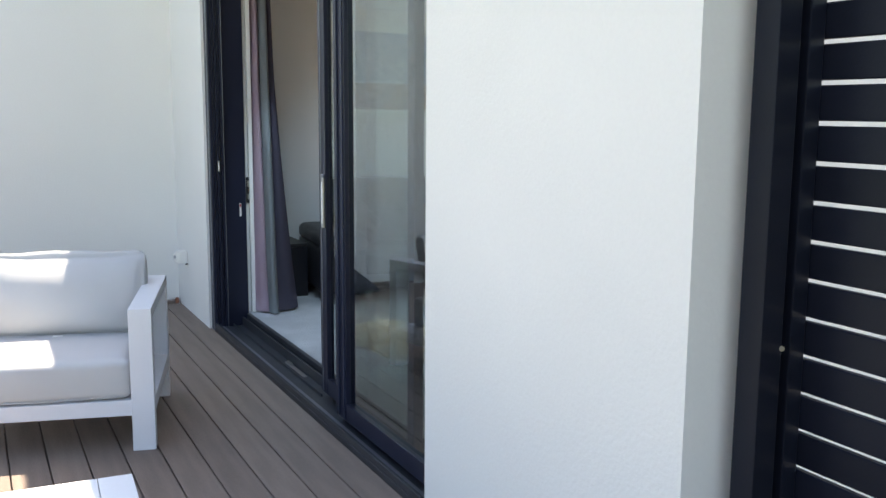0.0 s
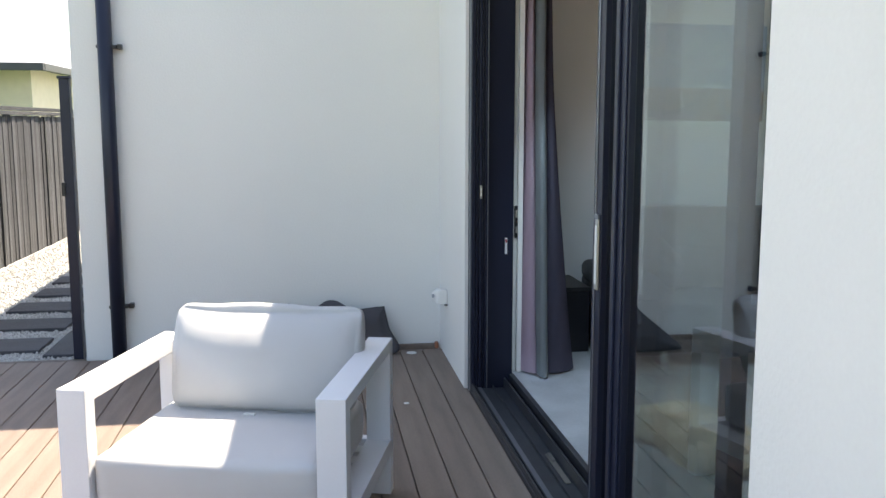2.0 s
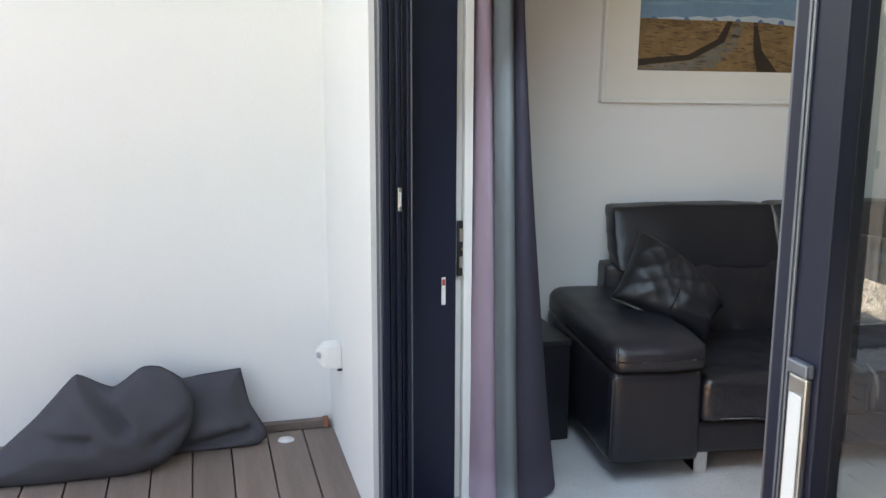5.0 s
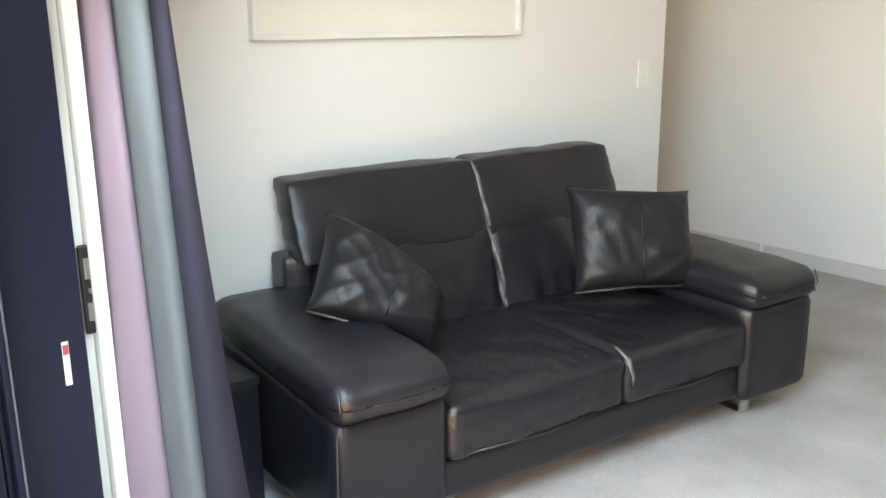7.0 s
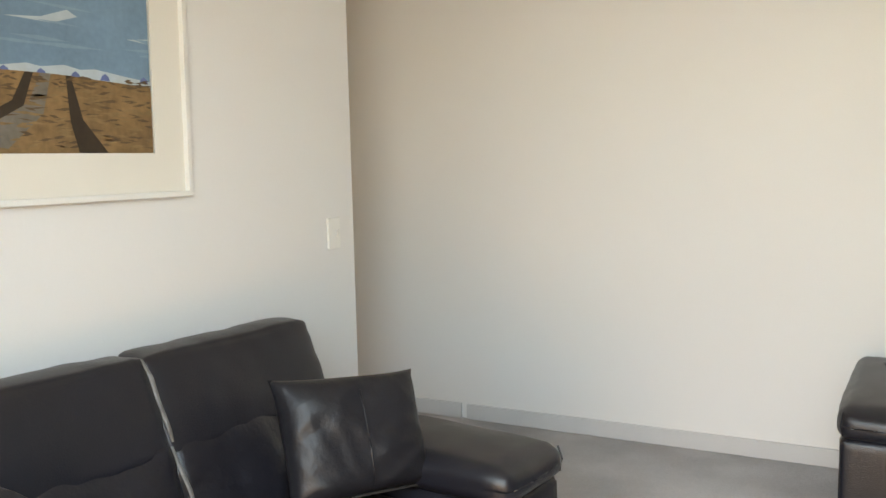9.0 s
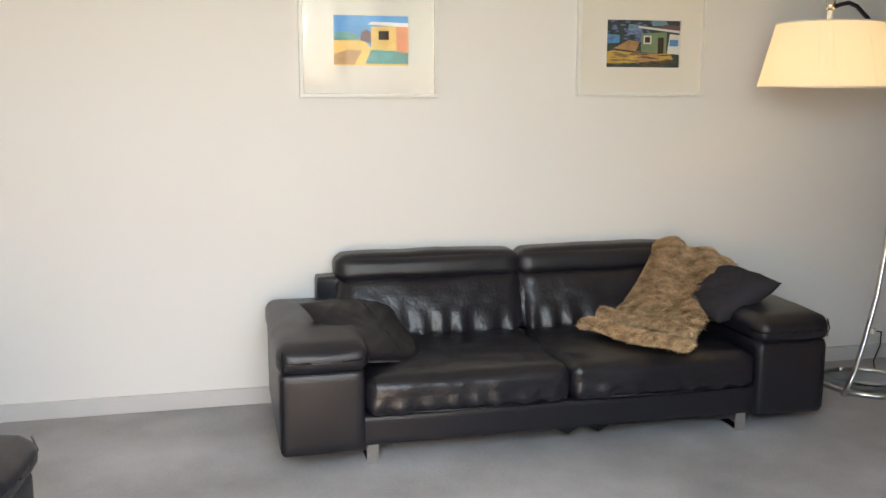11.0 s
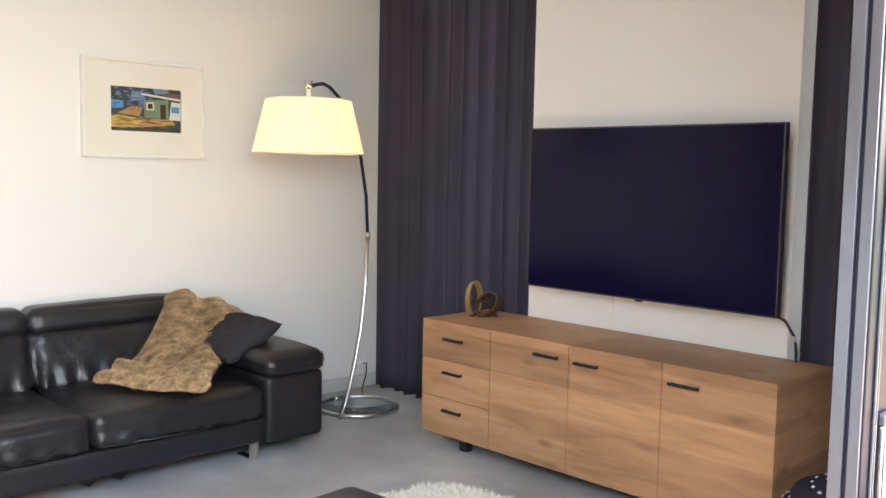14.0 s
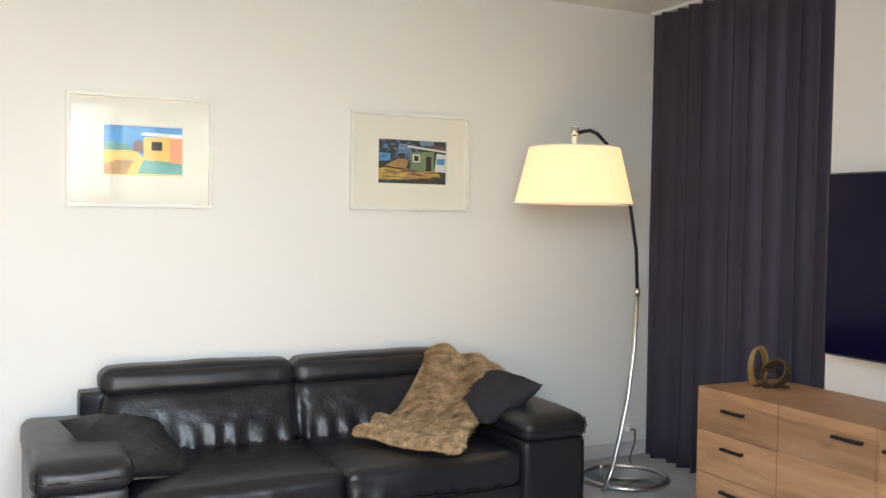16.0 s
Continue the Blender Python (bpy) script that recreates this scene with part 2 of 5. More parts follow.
def oak_material():
    m = bpy.data.materials.new("knotty_oak")
    m.use_nodes = True
    nt = m.node_tree
    b = nt.nodes["Principled BSDF"]
    tc = nt.nodes.new("ShaderNodeTexCoord")
    mp = nt.nodes.new("ShaderNodeMapping")
    mp.inputs["Scale"].default_value = (0.9, 0.9, 7.5)
    nt.links.new(tc.outputs["Object"], mp.inputs[0])
    n1 = nt.nodes.new("ShaderNodeTexNoise")
    n1.inputs["Scale"].default_value = 2.4
    n1.inputs["Detail"].default_value = 8
    n1.inputs["Distortion"].default_value = 0.9
    nt.links.new(mp.outputs[0], n1.inputs["Vector"])
    mp2 = nt.nodes.new("ShaderNodeMapping")
    mp2.inputs["Scale"].default_value = (3, 3, 60)
    nt.links.new(tc.outputs["Object"], mp2.inputs[0])
    n2 = nt.nodes.new("ShaderNodeTexNoise")
    n2.inputs["Scale"].default_value = 3
    n2.inputs["Detail"].default_value = 6
    nt.links.new(mp2.outputs[0], n2.inputs["Vector"])
    r = nt.nodes.new("ShaderNodeValToRGB")
    cr = r.color_ramp
    cr.elements[0].position, cr.elements[0].color = 0.26, (0.33, 0.165, 0.088, 1)
    cr.elements[1].position, cr.elements[1].color = 0.72, (0.56, 0.31, 0.172, 1)
    e = cr.elements.new(0.48)
    e.color = (0.45, 0.235, 0.124, 1)
    nt.links.new(n1.outputs["Fac"], r.inputs[0])
    mul = nt.nodes.new("ShaderNodeMix")
    mul.data_type = "RGBA"
    mul.blend_type = "MULTIPLY"
    mul.inputs[0].default_value = 0.20
    nt.links.new(r.outputs[0], mul.inputs[6])
    nt.links.new(n2.outputs["Color"], mul.inputs[7])
    mpk = nt.nodes.new("ShaderNodeMapping")
    mpk.inputs["Scale"].default_value = (2.6, 2.6, 6.5)
    nt.links.new(tc.outputs["Object"], mpk.inputs[0])
    kn = nt.nodes.new("ShaderNodeTexVoronoi")
    kn.inputs["Scale"].default_value = 1.35
    kn.inputs["Randomness"].default_value = 1.0
    nt.links.new(mpk.outputs[0], kn.inputs["Vector"])
    kr = nt.nodes.new("ShaderNodeMapRange")
    kr.inputs["From Min"].default_value = 0.02
    kr.inputs["From Max"].default_value = 0.20
    nt.links.new(kn.outputs["Distance"], kr.inputs[0])
    km = nt.nodes.new("ShaderNodeMix")
    km.data_type = "RGBA"
    km.inputs[6].default_value = (0.24, 0.115, 0.065, 1)
    nt.links.new(kr.outputs[0], km.inputs[0])
    nt.links.new(mul.outputs[2], km.inputs[7])
    # the veneer is laid in long boards: a tone for each board and each front's width
    parts_ = nt.nodes.new("ShaderNodeSeparateXYZ")
    nt.links.new(tc.outputs["Object"], parts_.inputs[0])
    cell = nt.nodes.new("ShaderNodeCombineXYZ")
    for axis, size, shift, slot in (("Z", 0.14, -0.013, "Z"), ("X", 0.885, 0.0, "X")):
        off = nt.nodes.new("ShaderNodeMath")
        off.operation = "ADD"
        off.inputs[1].default_value = shift
        div = nt.nodes.new("ShaderNodeMath")
        div.operation = "DIVIDE"
        div.inputs[1].default_value = size
        flo = nt.nodes.new("ShaderNodeMath")
        flo.operation = "FLOOR"
        nt.links.new(parts_.outputs[axis], off.inputs[0])
        nt.links.new(off.outputs[0], div.inputs[0])
        nt.links.new(div.outputs[0], flo.inputs[0])
        nt.links.new(flo.outputs[0], cell.inputs[slot])
    wn_ = nt.nodes.new("ShaderNodeTexWhiteNoise")
    nt.links.new(cell.outputs[0], wn_.inputs["Vector"])
    tone = nt.nodes.new("ShaderNodeMapRange")
    tone.inputs["To Min"].default_value = 0.78
    tone.inputs["To Max"].default_value = 1.30
    nt.links.new(wn_.outputs["Value"], tone.inputs["Value"])
    tm = nt.nodes.new("ShaderNodeMix")
    tm.data_type = "RGBA"
    tm.blend_type = "MULTIPLY"
    tm.inputs[0].default_value = 1
    nt.links.new(km.outputs[2], tm.inputs[6])
    nt.links.new(tone.outputs[0], tm.inputs[7])
    nt.links.new(tm.outputs[2], b.inputs["Base Color"])
    b.inputs["Roughness"].default_value = 0.5
    bp = nt.nodes.new("ShaderNodeBump")
    bp.inputs["Strength"].default_value = 0.15
    nt.links.new(n2.outputs["Fac"], bp.inputs["Height"])
    nt.links.new(bp.outputs[0], b.inputs["Normal"])
    return m


OAK = oak_material()


def flat_paint(name, base, vary=0.25, scale=14):
    return material(name, base, 0.6, vary=vary, scale=scale, fine=60, bump=0)


# ---- mesh helpers ----
def put(name, bm, mat, parent=None, label="", kind="", smooth=False):
    me = bpy.data.meshes.new(name)
    bm.normal_update()
    bm.to_mesh(me)
    bm.free()
    for mm in (mat if isinstance(mat, (list, tuple)) else [mat]):
        me.materials.append(mm)
    if smooth:
        me.shade_smooth()
    ob = new(name, me)
    if parent is not None:
        ob.parent = parent
    return tagged(ob, label=label, kind=kind)


def part(name, bm, mat, parent, label="", smooth=False):
    return put(name, bm, mat, parent, label, smooth=smooth)


def thing(name, place, label, category, turn=0.0, group=""):
    ob = new(name)
    ob.empty_display_size = 0.1
    ob.matrix_basis = pose(*place, 0, 0, turn)
    return tagged(ob, label=label, category=category, group=group)


def add_box(bm, a, b, bevel=0.0, seg=2, mi=0):
    r = bmesh.ops.create_cube(bm, size=1)
    vs = r["verts"]
    for v in vs:
        v.co = Vector([(a[i] + b[i]) / 2 + v.co[i] * (b[i] - a[i]) for i in range(3)])
    fs = list({f for v in vs for f in v.link_faces})
    for f in fs:
        f.material_index = mi
    if bevel:
        es = list({e for v in vs for e in v.link_edges})
        rr = bmesh.ops.bevel(bm, geom=es, offset=bevel, segments=seg, affect="EDGES", profile=0.6)
        for f in rr["faces"]:
            f.material_index = mi
    return bm


def box(a, b, bevel=0.0, seg=2):
    return add_box(bmesh.new(), a, b, bevel, seg)


def slab(name, a, b, mat, kind="structure", parent=None, bevel=0.0, label=""):
    return put(name, box(a, b, bevel), mat, parent, label, kind)


def add_tube(bm, pts, rad, n=12, flat=1.0, mi=0):
    pts = [Vector(p) for p in pts]
    rings = []
    up = Vector((0, 0, 1))
    for i, p in enumerate(pts):
        d = (pts[min(i + 1, len(pts) - 1)] - pts[max(i - 1, 0)]).normalized()
        s = d.cross(up)
        s = s.normalized() if s.length > 1e-3 else Vector((1, 0, 0))
        w = s.cross(d).normalized()
        rr = rad[i] if isinstance(rad, (list, tuple)) else rad
        rings.append([bm.verts.new(p + s * math.cos(k * 2 * math.pi / n) * rr + w * math.sin(k * 2 * math.pi / n) * rr * flat) for k in range(n)])
    for a, b in zip(rings, rings[1:]):
        for k in range(n):
            f = bm.faces.new((a[k], a[(k + 1) % n], b[(k + 1) % n], b[k]))
            f.material_index = mi
            f.smooth = True
    for ring, flip in ((rings[0], True), (rings[-1], False)):
        f = bm.faces.new(list(reversed(ring)) if not flip else ring)
        f.material_index = mi
    bmesh.ops.recalc_face_normals(bm, faces=bm.faces)
    return bm


def add_lathe(bm, profile, n=32, centre=(0, 0)):
    rings = []
    for r, z in profile:
        rings.append([bm.verts.new((centre[0] + r * math.cos(2 * math.pi * k / n), centre[1] + r * math.sin(2 * math.pi * k / n), z)) for k in range(n)])
    for a, b in zip(rings, rings[1:]):
        for k in range(n):
            bm.faces.new((a[k], a[(k + 1) % n], b[(k + 1) % n], b[k])).smooth = True
    return bm


def soft_block(a, b, round_=0.04, puff=0.0, crease=0.0, cells=22, seed=0.0, squash=None, freq=9.0, ripple=(0, 0)):
    """A padded block between two corners: rounded edges, swollen faces, creases."""
    bm = bmesh.new()
    bmesh.ops.create_cube(bm, size=2)
    bmesh.ops.subdivide_edges(bm, edges=bm.edges, cuts=cells, use_grid_fill=True)
    half = [(b[i] - a[i]) / 2 for i in range(3)]
    mid = [(b[i] + a[i]) / 2 for i in range(3)]
    rad = min(round_, *[h * 0.98 for h in half])
    for v in bm.verts:
        u = v.co.copy()
        p = Vector([u[i] * half[i] for i in range(3)])
        core = Vector([max(-(half[i] - rad), min(half[i] - rad, p[i])) for i in range(3)])
        d = p - core
        n = d.normalized() if d.length > 1e-6 else Vector((0, 0, 0))
        q = core + n * rad
        if puff:
            for i in range(3):
                if abs(u[i]) > 0.999:
                    j, k = (i + 1) % 3, (i + 2) % 3
                    q[i] += math.copysign(puff * (1 - u[j] ** 2) * (1 - u[k] ** 2), u[i])
        if crease:
            w = noise.noise(Vector((p[0] * freq + seed, p[1] * freq - seed, p[2] * freq + seed * 2)))
            w2 = noise.noise(Vector((p[0] * freq * 3 + seed, p[1] * freq * 3, p[2] * freq * 3)))
            q += n * crease * (w + 0.4 * w2)
        if ripple[0]:
            edge = max(0.0, 1 - abs(u[2] + 0.9) * 1.1)
            q[1] -= ripple[0] * edge * (math.sin(p[0] * ripple[1] + 3 * noise.noise(Vector((p[0] * 4, seed, 0)))) * 0.5 + 0.5) if u[1] < -0.999 else 0
        if squash:
            q = squash(q, u)
        v.co = q + Vector(mid)
    for f in bm.faces:
        f.smooth = True
    return bm


def turned(bm, m):
    bmesh.ops.transform(bm, matrix=m, verts=bm.verts)
    return bm


# ---- ground and deck ----
FLOOR = 0.09
DECK_X0, DECK_X1, DECK_Y0, DECK_Y1 = -3.0, 1.716, -2.6, 7.60
slab("ground", (-80, -80, -0.30), (80, 120, -0.16), GRASS)
# made-up pale ground, added so the screen's slat gaps look bright
slab("pale_ground_filler", (2.1, -12, -0.16), (7.4, 2.0, -0.12), GRAVEL)
slab("gravel_bed", (-2.25, 7.64, -0.16), (-0.45, 24, -0.10), GRAVEL)
slab("gravel_strip", (-3.2, 7.64, -0.16), (-2.25, 24, -0.105), GRAVEL)
deck = slab("deck", (DECK_X0, DECK_Y0, -0.16), (DECK_X1, DECK_Y1, -0.03), DECK_EDGE)
slab("trim_deck_edge", (-3.0, 7.60, -0.14), (-0.45, 7.64, -0.002), DECK_EDGE)
slab("trim_deck_corner", (0.0, 7.615, -0.01), (1.68, 7.654, 0.022), DECK, bevel=0.003)

# ---- house shell ----
TOP = 2.75
slab("wall_far", (-0.45, 7.656, -0.14), (1.95, 7.95, 3.0), RENDER_WHITE)
slab("wall_jamb_side", (1.70, 6.70, -0.14), (1.95, 7.656, TOP), RENDER_WHITE)
slab("wall_side_house", (-0.45, 7.95, -0.14), (-0.15, 19, 3.0), RENDER_WHITE)
slab("wall_side_end", (-0.15, 18.7, -0.14), (6.0, 19, TOP), RENDER_WHITE)
slab("roof_slab", (-0.15, 7.95, TOP), (6.0, 19, TOP + 0.12), ROOF)
slab("wall_pillar", (1.74, 2.315, -0.14), (1.95, 3.61, TOP), RENDER_WHITE)
slab("wall_over_door", (1.74, 3.61, 2.36), (1.95, 6.66, TOP), RENDER_WHITE)
slab("wall_living", (1.95, 7.49, 0.0), (4.74, 7.66, 2.60), INT_WHITE)
slab("wall_hall_side", (4.60, 7.66, 0.0), (4.74, 11.5, 2.60), INT_WHITE)
slab("wall_hall_end", (4.60, 11.5, 0.0), (6.0, 11.7, 2.60), INT_WHITE)
slab("wall_sofa", (5.70, 2.25, 0.0), (5.95, 11.5, 2.60), INT_WHITE)
slab("wall_tv", (3.006, 2.45, 0.0), (4.332, 2.69, 2.60), INT_WHITE)
slab("wall_south_pier", (3.006, 2.25, 0.0), (4.332, 2.45, 2.60), RENDER_WHITE)
slab("wall_south_head", (1.95, 2.27, 2.50), (5.70, 2.44, 2.60), RENDER_WHITE)
slab("wall_inner_pillar", (1.95, 2.46, 0.0), (1.975, 3.61, 2.60), INT_WHITE)
slab("wall_inner_over", (1.95, 3.61, 2.36), (1.975, 6.66, 2.60), INT_WHITE)
slab("wall_inner_jamb", (1.95, 6.70, 0.0), (1.975, 7.49, 2.60), INT_WHITE)
slab("floor", (1.95, 2.27, -0.1), (5.72, 11.5, FLOOR), CARPET)
slab("ceiling", (1.95, 2.27, 2.56), (5.72, 11.5, 2.74), CEIL_WHITE)
# the unseen west overhang is sized to put the shadow edge on the armchair
slab("roof", (1.52, 2.25, TOP), (6.0, 7.655, TOP + 0.12), ROOF)
slab("baseboard", (5.684, 2.45, FLOOR), (5.70, 7.50, FLOOR + 0.075), SKIRT, bevel=0.003)
slab("baseboard", (5.684, 7.53, FLOOR), (5.70, 11.5, FLOOR + 0.075), SKIRT, bevel=0.003)
slab("baseboard", (1.98, 7.474, FLOOR), (4.74, 7.49, FLOOR + 0.075), SKIRT, bevel=0.003)
slab("trim_curtain_track", (4.345, 2.535, 2.543), (5.66, 2.585, 2.56), TRIM, bevel=0.003)
slab("trim_curtain_track", (1.98, 2.535, 2.543), (3.0, 2.585, 2.56), TRIM, bevel=0.003)


def south_window(x0, x1):
    w = tagged(new("window_1" if x0 < 3 else "window_2"), kind="structure")
    fr = bmesh.new()
    for a, b in (((x0, 2.29, FLOOR), (x0 + 0.05, 2.35, 2.5)), ((x1 - 0.05, 2.29, FLOOR), (x1, 2.35, 2.5)), ((x0 + 0.05, 2.29, FLOOR), (x1 - 0.05, 2.35, 0.14)), ((x0 + 0.05, 2.29, 2.45), (x1 - 0.05, 2.35, 2.5))):
        add_box(fr, a, b, 0.004)
    part("window_frame", fr, DARK_ALU, w)
    pn = part("pane", box((x0 + 0.05, 2.315, 0.14), (x1 - 0.05, 2.321, 2.45)), GLASS, w)
    pn.visible_shadow = False


slab("wall_south_return", (1.955, 2.275, -0.1), (2.52, 2.44, 2.50), RENDER_WHITE)
south_window(2.53, 3.0)
# unseen slab behind the curtain, added to stop light leaking past its edge
slab("wall_south_light_block", (5.40, 2.29, 0.0), (5.70, 2.44, 2.50), RENDER_WHITE)
south_window(4.34, 5.39)

# ---- sliding door ----
door = tagged(new("door_1"), kind="structure")


def frame_bars(name, mat, bars, bevel=0.002, parent=door, label=""):
    bm = bmesh.new()
    for a, b in bars:
        add_box(bm, a, b, bevel)
    return part(name, bm, mat, parent, label)


frame_bars("jamb_ribs", DARK_ALU, [
    ((1.722, 6.625, -0.02), (1.740, 6.659, 2.36)), ((1.745, 6.635, -0.02), (1.757, 6.659, 2.36)),
    ((1.763, 6.628, -0.02), (1.775, 6.659, 2.36)), ((1.780, 6.638, -0.02), (1.788, 6.659, 2.36)),
    ((1.793, 6.622, -0.02), (1.803, 6.659, 2.36)), ((1.722, 6.648, -0.02), (1.803, 6.6595, 2.36))])
frame_bars("jamb_edge", SEAL_ALU, [((1.804, 6.620, 0.0), (1.808, 6.66, 2.36)), ((1.7165, 6.640, 0.0), (1.7215, 6.66, 2.36))], 0.001)
frame_bars("jamb_face", NAVY_ALU, [((1.809, 6.668, 0.0), (1.906, 6.70, 2.36)), ((1.907, 6.662, 0.0), (1.948, 6.70, 2.36))])
frame_bars("jamb_lining", CREAM, [((1.951, 6.690, 0.03), (1.974, 6.70, 2.36)), ((1.975, 6.664, FLOOR), (2.0, 6.72, 2.36))])
frame_bars("jamb_packer", DARK_ALU, [((1.7165, 6.661, 0), (1.949, 6.699, 2.36))], 0.0)
frame_bars("door_head", DARK_ALU, [((1.722, 3.61, 2.28), (1.95, 6.62, 2.36))])
frame_bars("sill", SILL_ALU, [((1.718, 3.61, -0.03), (1.95, 6.62, 0.022)), ((1.722, 3.61, 0.02), (1.730, 6.62, 0.05)), ((1.742, 3.61, 0.02), (1.748, 6.62, 0.04)),
                               ((1.835, 4.95, 0.02), (1.842, 6.62, 0.036)), ((1.895, 3.61, 0.02), (1.905, 6.62, 0.075)), ((1.925, 3.61, 0.02), (1.949, 6.62, 0.095))])
frame_bars("sill_channel", SEAL_ALU, [((1.752, 3.61, 0.018), (1.776, 6.62, 0.028))])
frame_bars("floor_bolt_slot", STEEL, [((1.862, 5.30, 0.022), (1.884, 5.62, 0.027)), ((1.866, 5.52, 0.027), (1.880, 5.60, 0.038))])
keeper = frame_bars("lock_keeper", BLACK_PLASTIC, [((1.958, 6.676, 0.808), (1.985, 6.6895, 0.978))], 0.005, label="black lock keeper plate")
part("keeper_slot", add_box(add_box(bmesh.new(), (1.964, 6.672, 0.835), (1.979, 6.677, 0.87), 0.002), (1.964, 6.672, 0.915), (1.979, 6.677, 0.955), 0.002), STEEL, keeper)
part("screw", add_tube(bmesh.new(), [(1.9715, 6.679, 0.893), (1.9715, 6.672, 0.893)], 0.005), CHROME, keeper)
part("label_sticker", box((1.905, 6.659, 0.728), (1.917, 6.6617, 0.812)), WHITE_PLASTIC, door, "small grey and white label strip")
part("sticker_band", box((1.906, 6.6575, 0.788), (1.916, 6.6588, 0.806)), flat_paint("muted_red_print", (0.4, 0.08, 0.08)), door)
hk = part("pull_catch", box((1.764, 6.616, 1.022), (1.776, 6.626, 1.09), 0.003), STEEL, door, "slim steel pull catch")
part("catch_face", box((1.766, 6.612, 1.035), (1.774, 6.6155, 1.077), 0.002), WHITE_PLASTIC, hk)


def door_panel(name, x0, x1, y0, y1, stile0, stile1):
    p = new(name)
    p.parent = door
    bm = bmesh.new()
    for a, b in (((x0, y0, 0.052), (x1, y0 + stile0, 2.28)), ((x0, y1 - stile1, 0.052), (x1, y1, 2.28)),
                 ((x0, y0 + stile0, 0.052), (x1, y1 - stile1, 0.13)), ((x0, y0 + stile0, 2.20), (x1, y1 - stile1, 2.28))):
        add_box(bm, a, b, 0.003)
    part("door_frame", bm, DARK_ALU, p)
    pane = part("pane", box((x0 + 0.02, y0 + stile0 - 0.004, 0.12), (x0 + 0.026, y1 - stile1 + 0.004, 2.21)), DOOR_GLASS, p)
    pane.visible_shadow = False
    return p


fixed = door_panel("fixed_panel", 1.782, 1.832, 3.615, 4.600, 0.06, 0.125)
slide = door_panel("sliding_panel", 1.840, 1.880, 3.90, 4.955, 0.06, 0.085)
part("bead", add_box(add_box(bmesh.new(), (1.776, 4.486, 0.06), (1.7815, 4.496, 2.27), 0.002), (1.774, 4.545, 0.06), (1.7815, 4.555, 2.27), 0.002), NAVY_ALU, fixed)
part("edge_seal", box((1.842, 4.9555, 0.06), (1.856, 4.960, 2.27), 0.001), SEAL_ALU, slide)
part("edge_strip", box((1.862, 4.9555, 0.06), (1.879, 4.961, 2.27), 0.001), SEAL_ALU, slide)
# stile groove lines, their pale metal standing in for glints along them
part("bead", add_box(add_box(bmesh.new(), (1.8365, 4.926, 0.06), (1.8395, 4.930, 2.27), 0.001), (1.8365, 4.919, 0.06), (1.8395, 4.923, 2.27), 0.001), SEAL_ALU, slide)
dh = part("door_handle", box((1.832, 4.879, 0.86), (1.8395, 4.911, 1.095), 0.003), STEEL, slide, "brushed steel pull handle")
part("pull", box((1.8295, 4.884, 0.88), (1.8315, 4.905, 1.075), 0.001), WHITE_PLASTIC, dh)
part("cap", box((1.829, 4.877, 1.0955), (1.8395, 4.913, 1.112), 0.003), SEAL_ALU, dh)

# ---- slatted screen ----
screen = thing("slatted_screen", (0, 0, 0), "near-black aluminium screen of horizontal slats beside the white wall", "screen")
part("post", box((1.838, 2.20, -0.03), (1.90, 2.266, 2.6), 0.003), SLAT_ALU, screen)
part("post", box((1.905, 2.225, -0.03), (1.925, 2.266, 2.6), 0.003), SLAT_ALU, screen)
part("post", box((1.93, 2.205, -0.03), (1.975, 2.266, 2.6), 0.003), SLAT_ALU, screen)
part("post", box((1.93, 0.30, -0.03), (1.99, 0.36, 2.6), 0.003), SLAT_ALU, screen)
part("rail", box((1.93, 0.36, 2.55), (1.99, 2.205, 2.6), 0.003), SLAT_ALU, screen)
part("screw", add_tube(bmesh.new(), [(1.900, 2.205, 0.905), (1.897, 2.196, 0.905)], 0.006, 8), STEEL, screen)
_sb = box((1.978, 0.37, 0), (1.996, 2.255, 0.0745), 0.003, 1)
_slat = put("slat", _sb, SLAT_ALU, screen)
_slat.location.z = 0.032
for i in range(1, 30):
    s = new("slat", _slat.data)
    s.parent = screen
    s.location.z = 0.032 + i * 0.0848

# ---- neighbouring yard seen past the deck ----
fence = thing("paling_fence", (-2.32, 7.7, -0.12), "tall weathered grey timber paling fence beside white gravel", "fence")
_bb = bmesh.new()
add_box(_bb, (0, 0, 0), (0.02, 0.098, 1.60), 0.002, 1)
_board = put("board", _bb, FENCE, fence)
rng = random.Random(3)
for i in range(1, 112):
    o = new("board", _board.data)
    o.parent = fence
    o.location = (rng.uniform(-0.008, 0.008), i * 0.101 - (0 if i < 80 else 0), rng.uniform(-0.012, 0.012))
for k in range(7):
    part("post", box((-0.10, k * 1.75 + 0.9, 0), (-0.01, k * 1.75 + 0.99, 1.58), 0.004), FENCE, fence)
    part("cover_strip", box((0.022, k * 1.75 + 0.93, 0), (0.035, k * 1.75 + 0.96, 1.60), 0.002), BLACK_PLASTIC, fence)
part("rail", box((-0.03, 0, 1.17), (-0.002, 11.3, 1.22), 0.004), FENCE, fence)
part("capping", box((-0.06, 0, 1.61), (0.05, 11.3, 1.65), 0.004), FENCE, fence)
part("capping", box((-0.05, 0, 1.66), (0.02, 11.3, 1.70), 0.004), FENCE, fence)

post = thing("gate_post", (-0.50, 7.70, -0.14), "slim black metal gate post standing against the house corner", "post")
part("shaft", box((-0.028, -0.03, 0), (0.028, 0.03, 1.80), 0.003), DARK_ALU, post)
part("cap", box((-0.036, -0.038, 1.80), (0.036, 0.038, 1.815), 0.003), DARK_ALU, post)
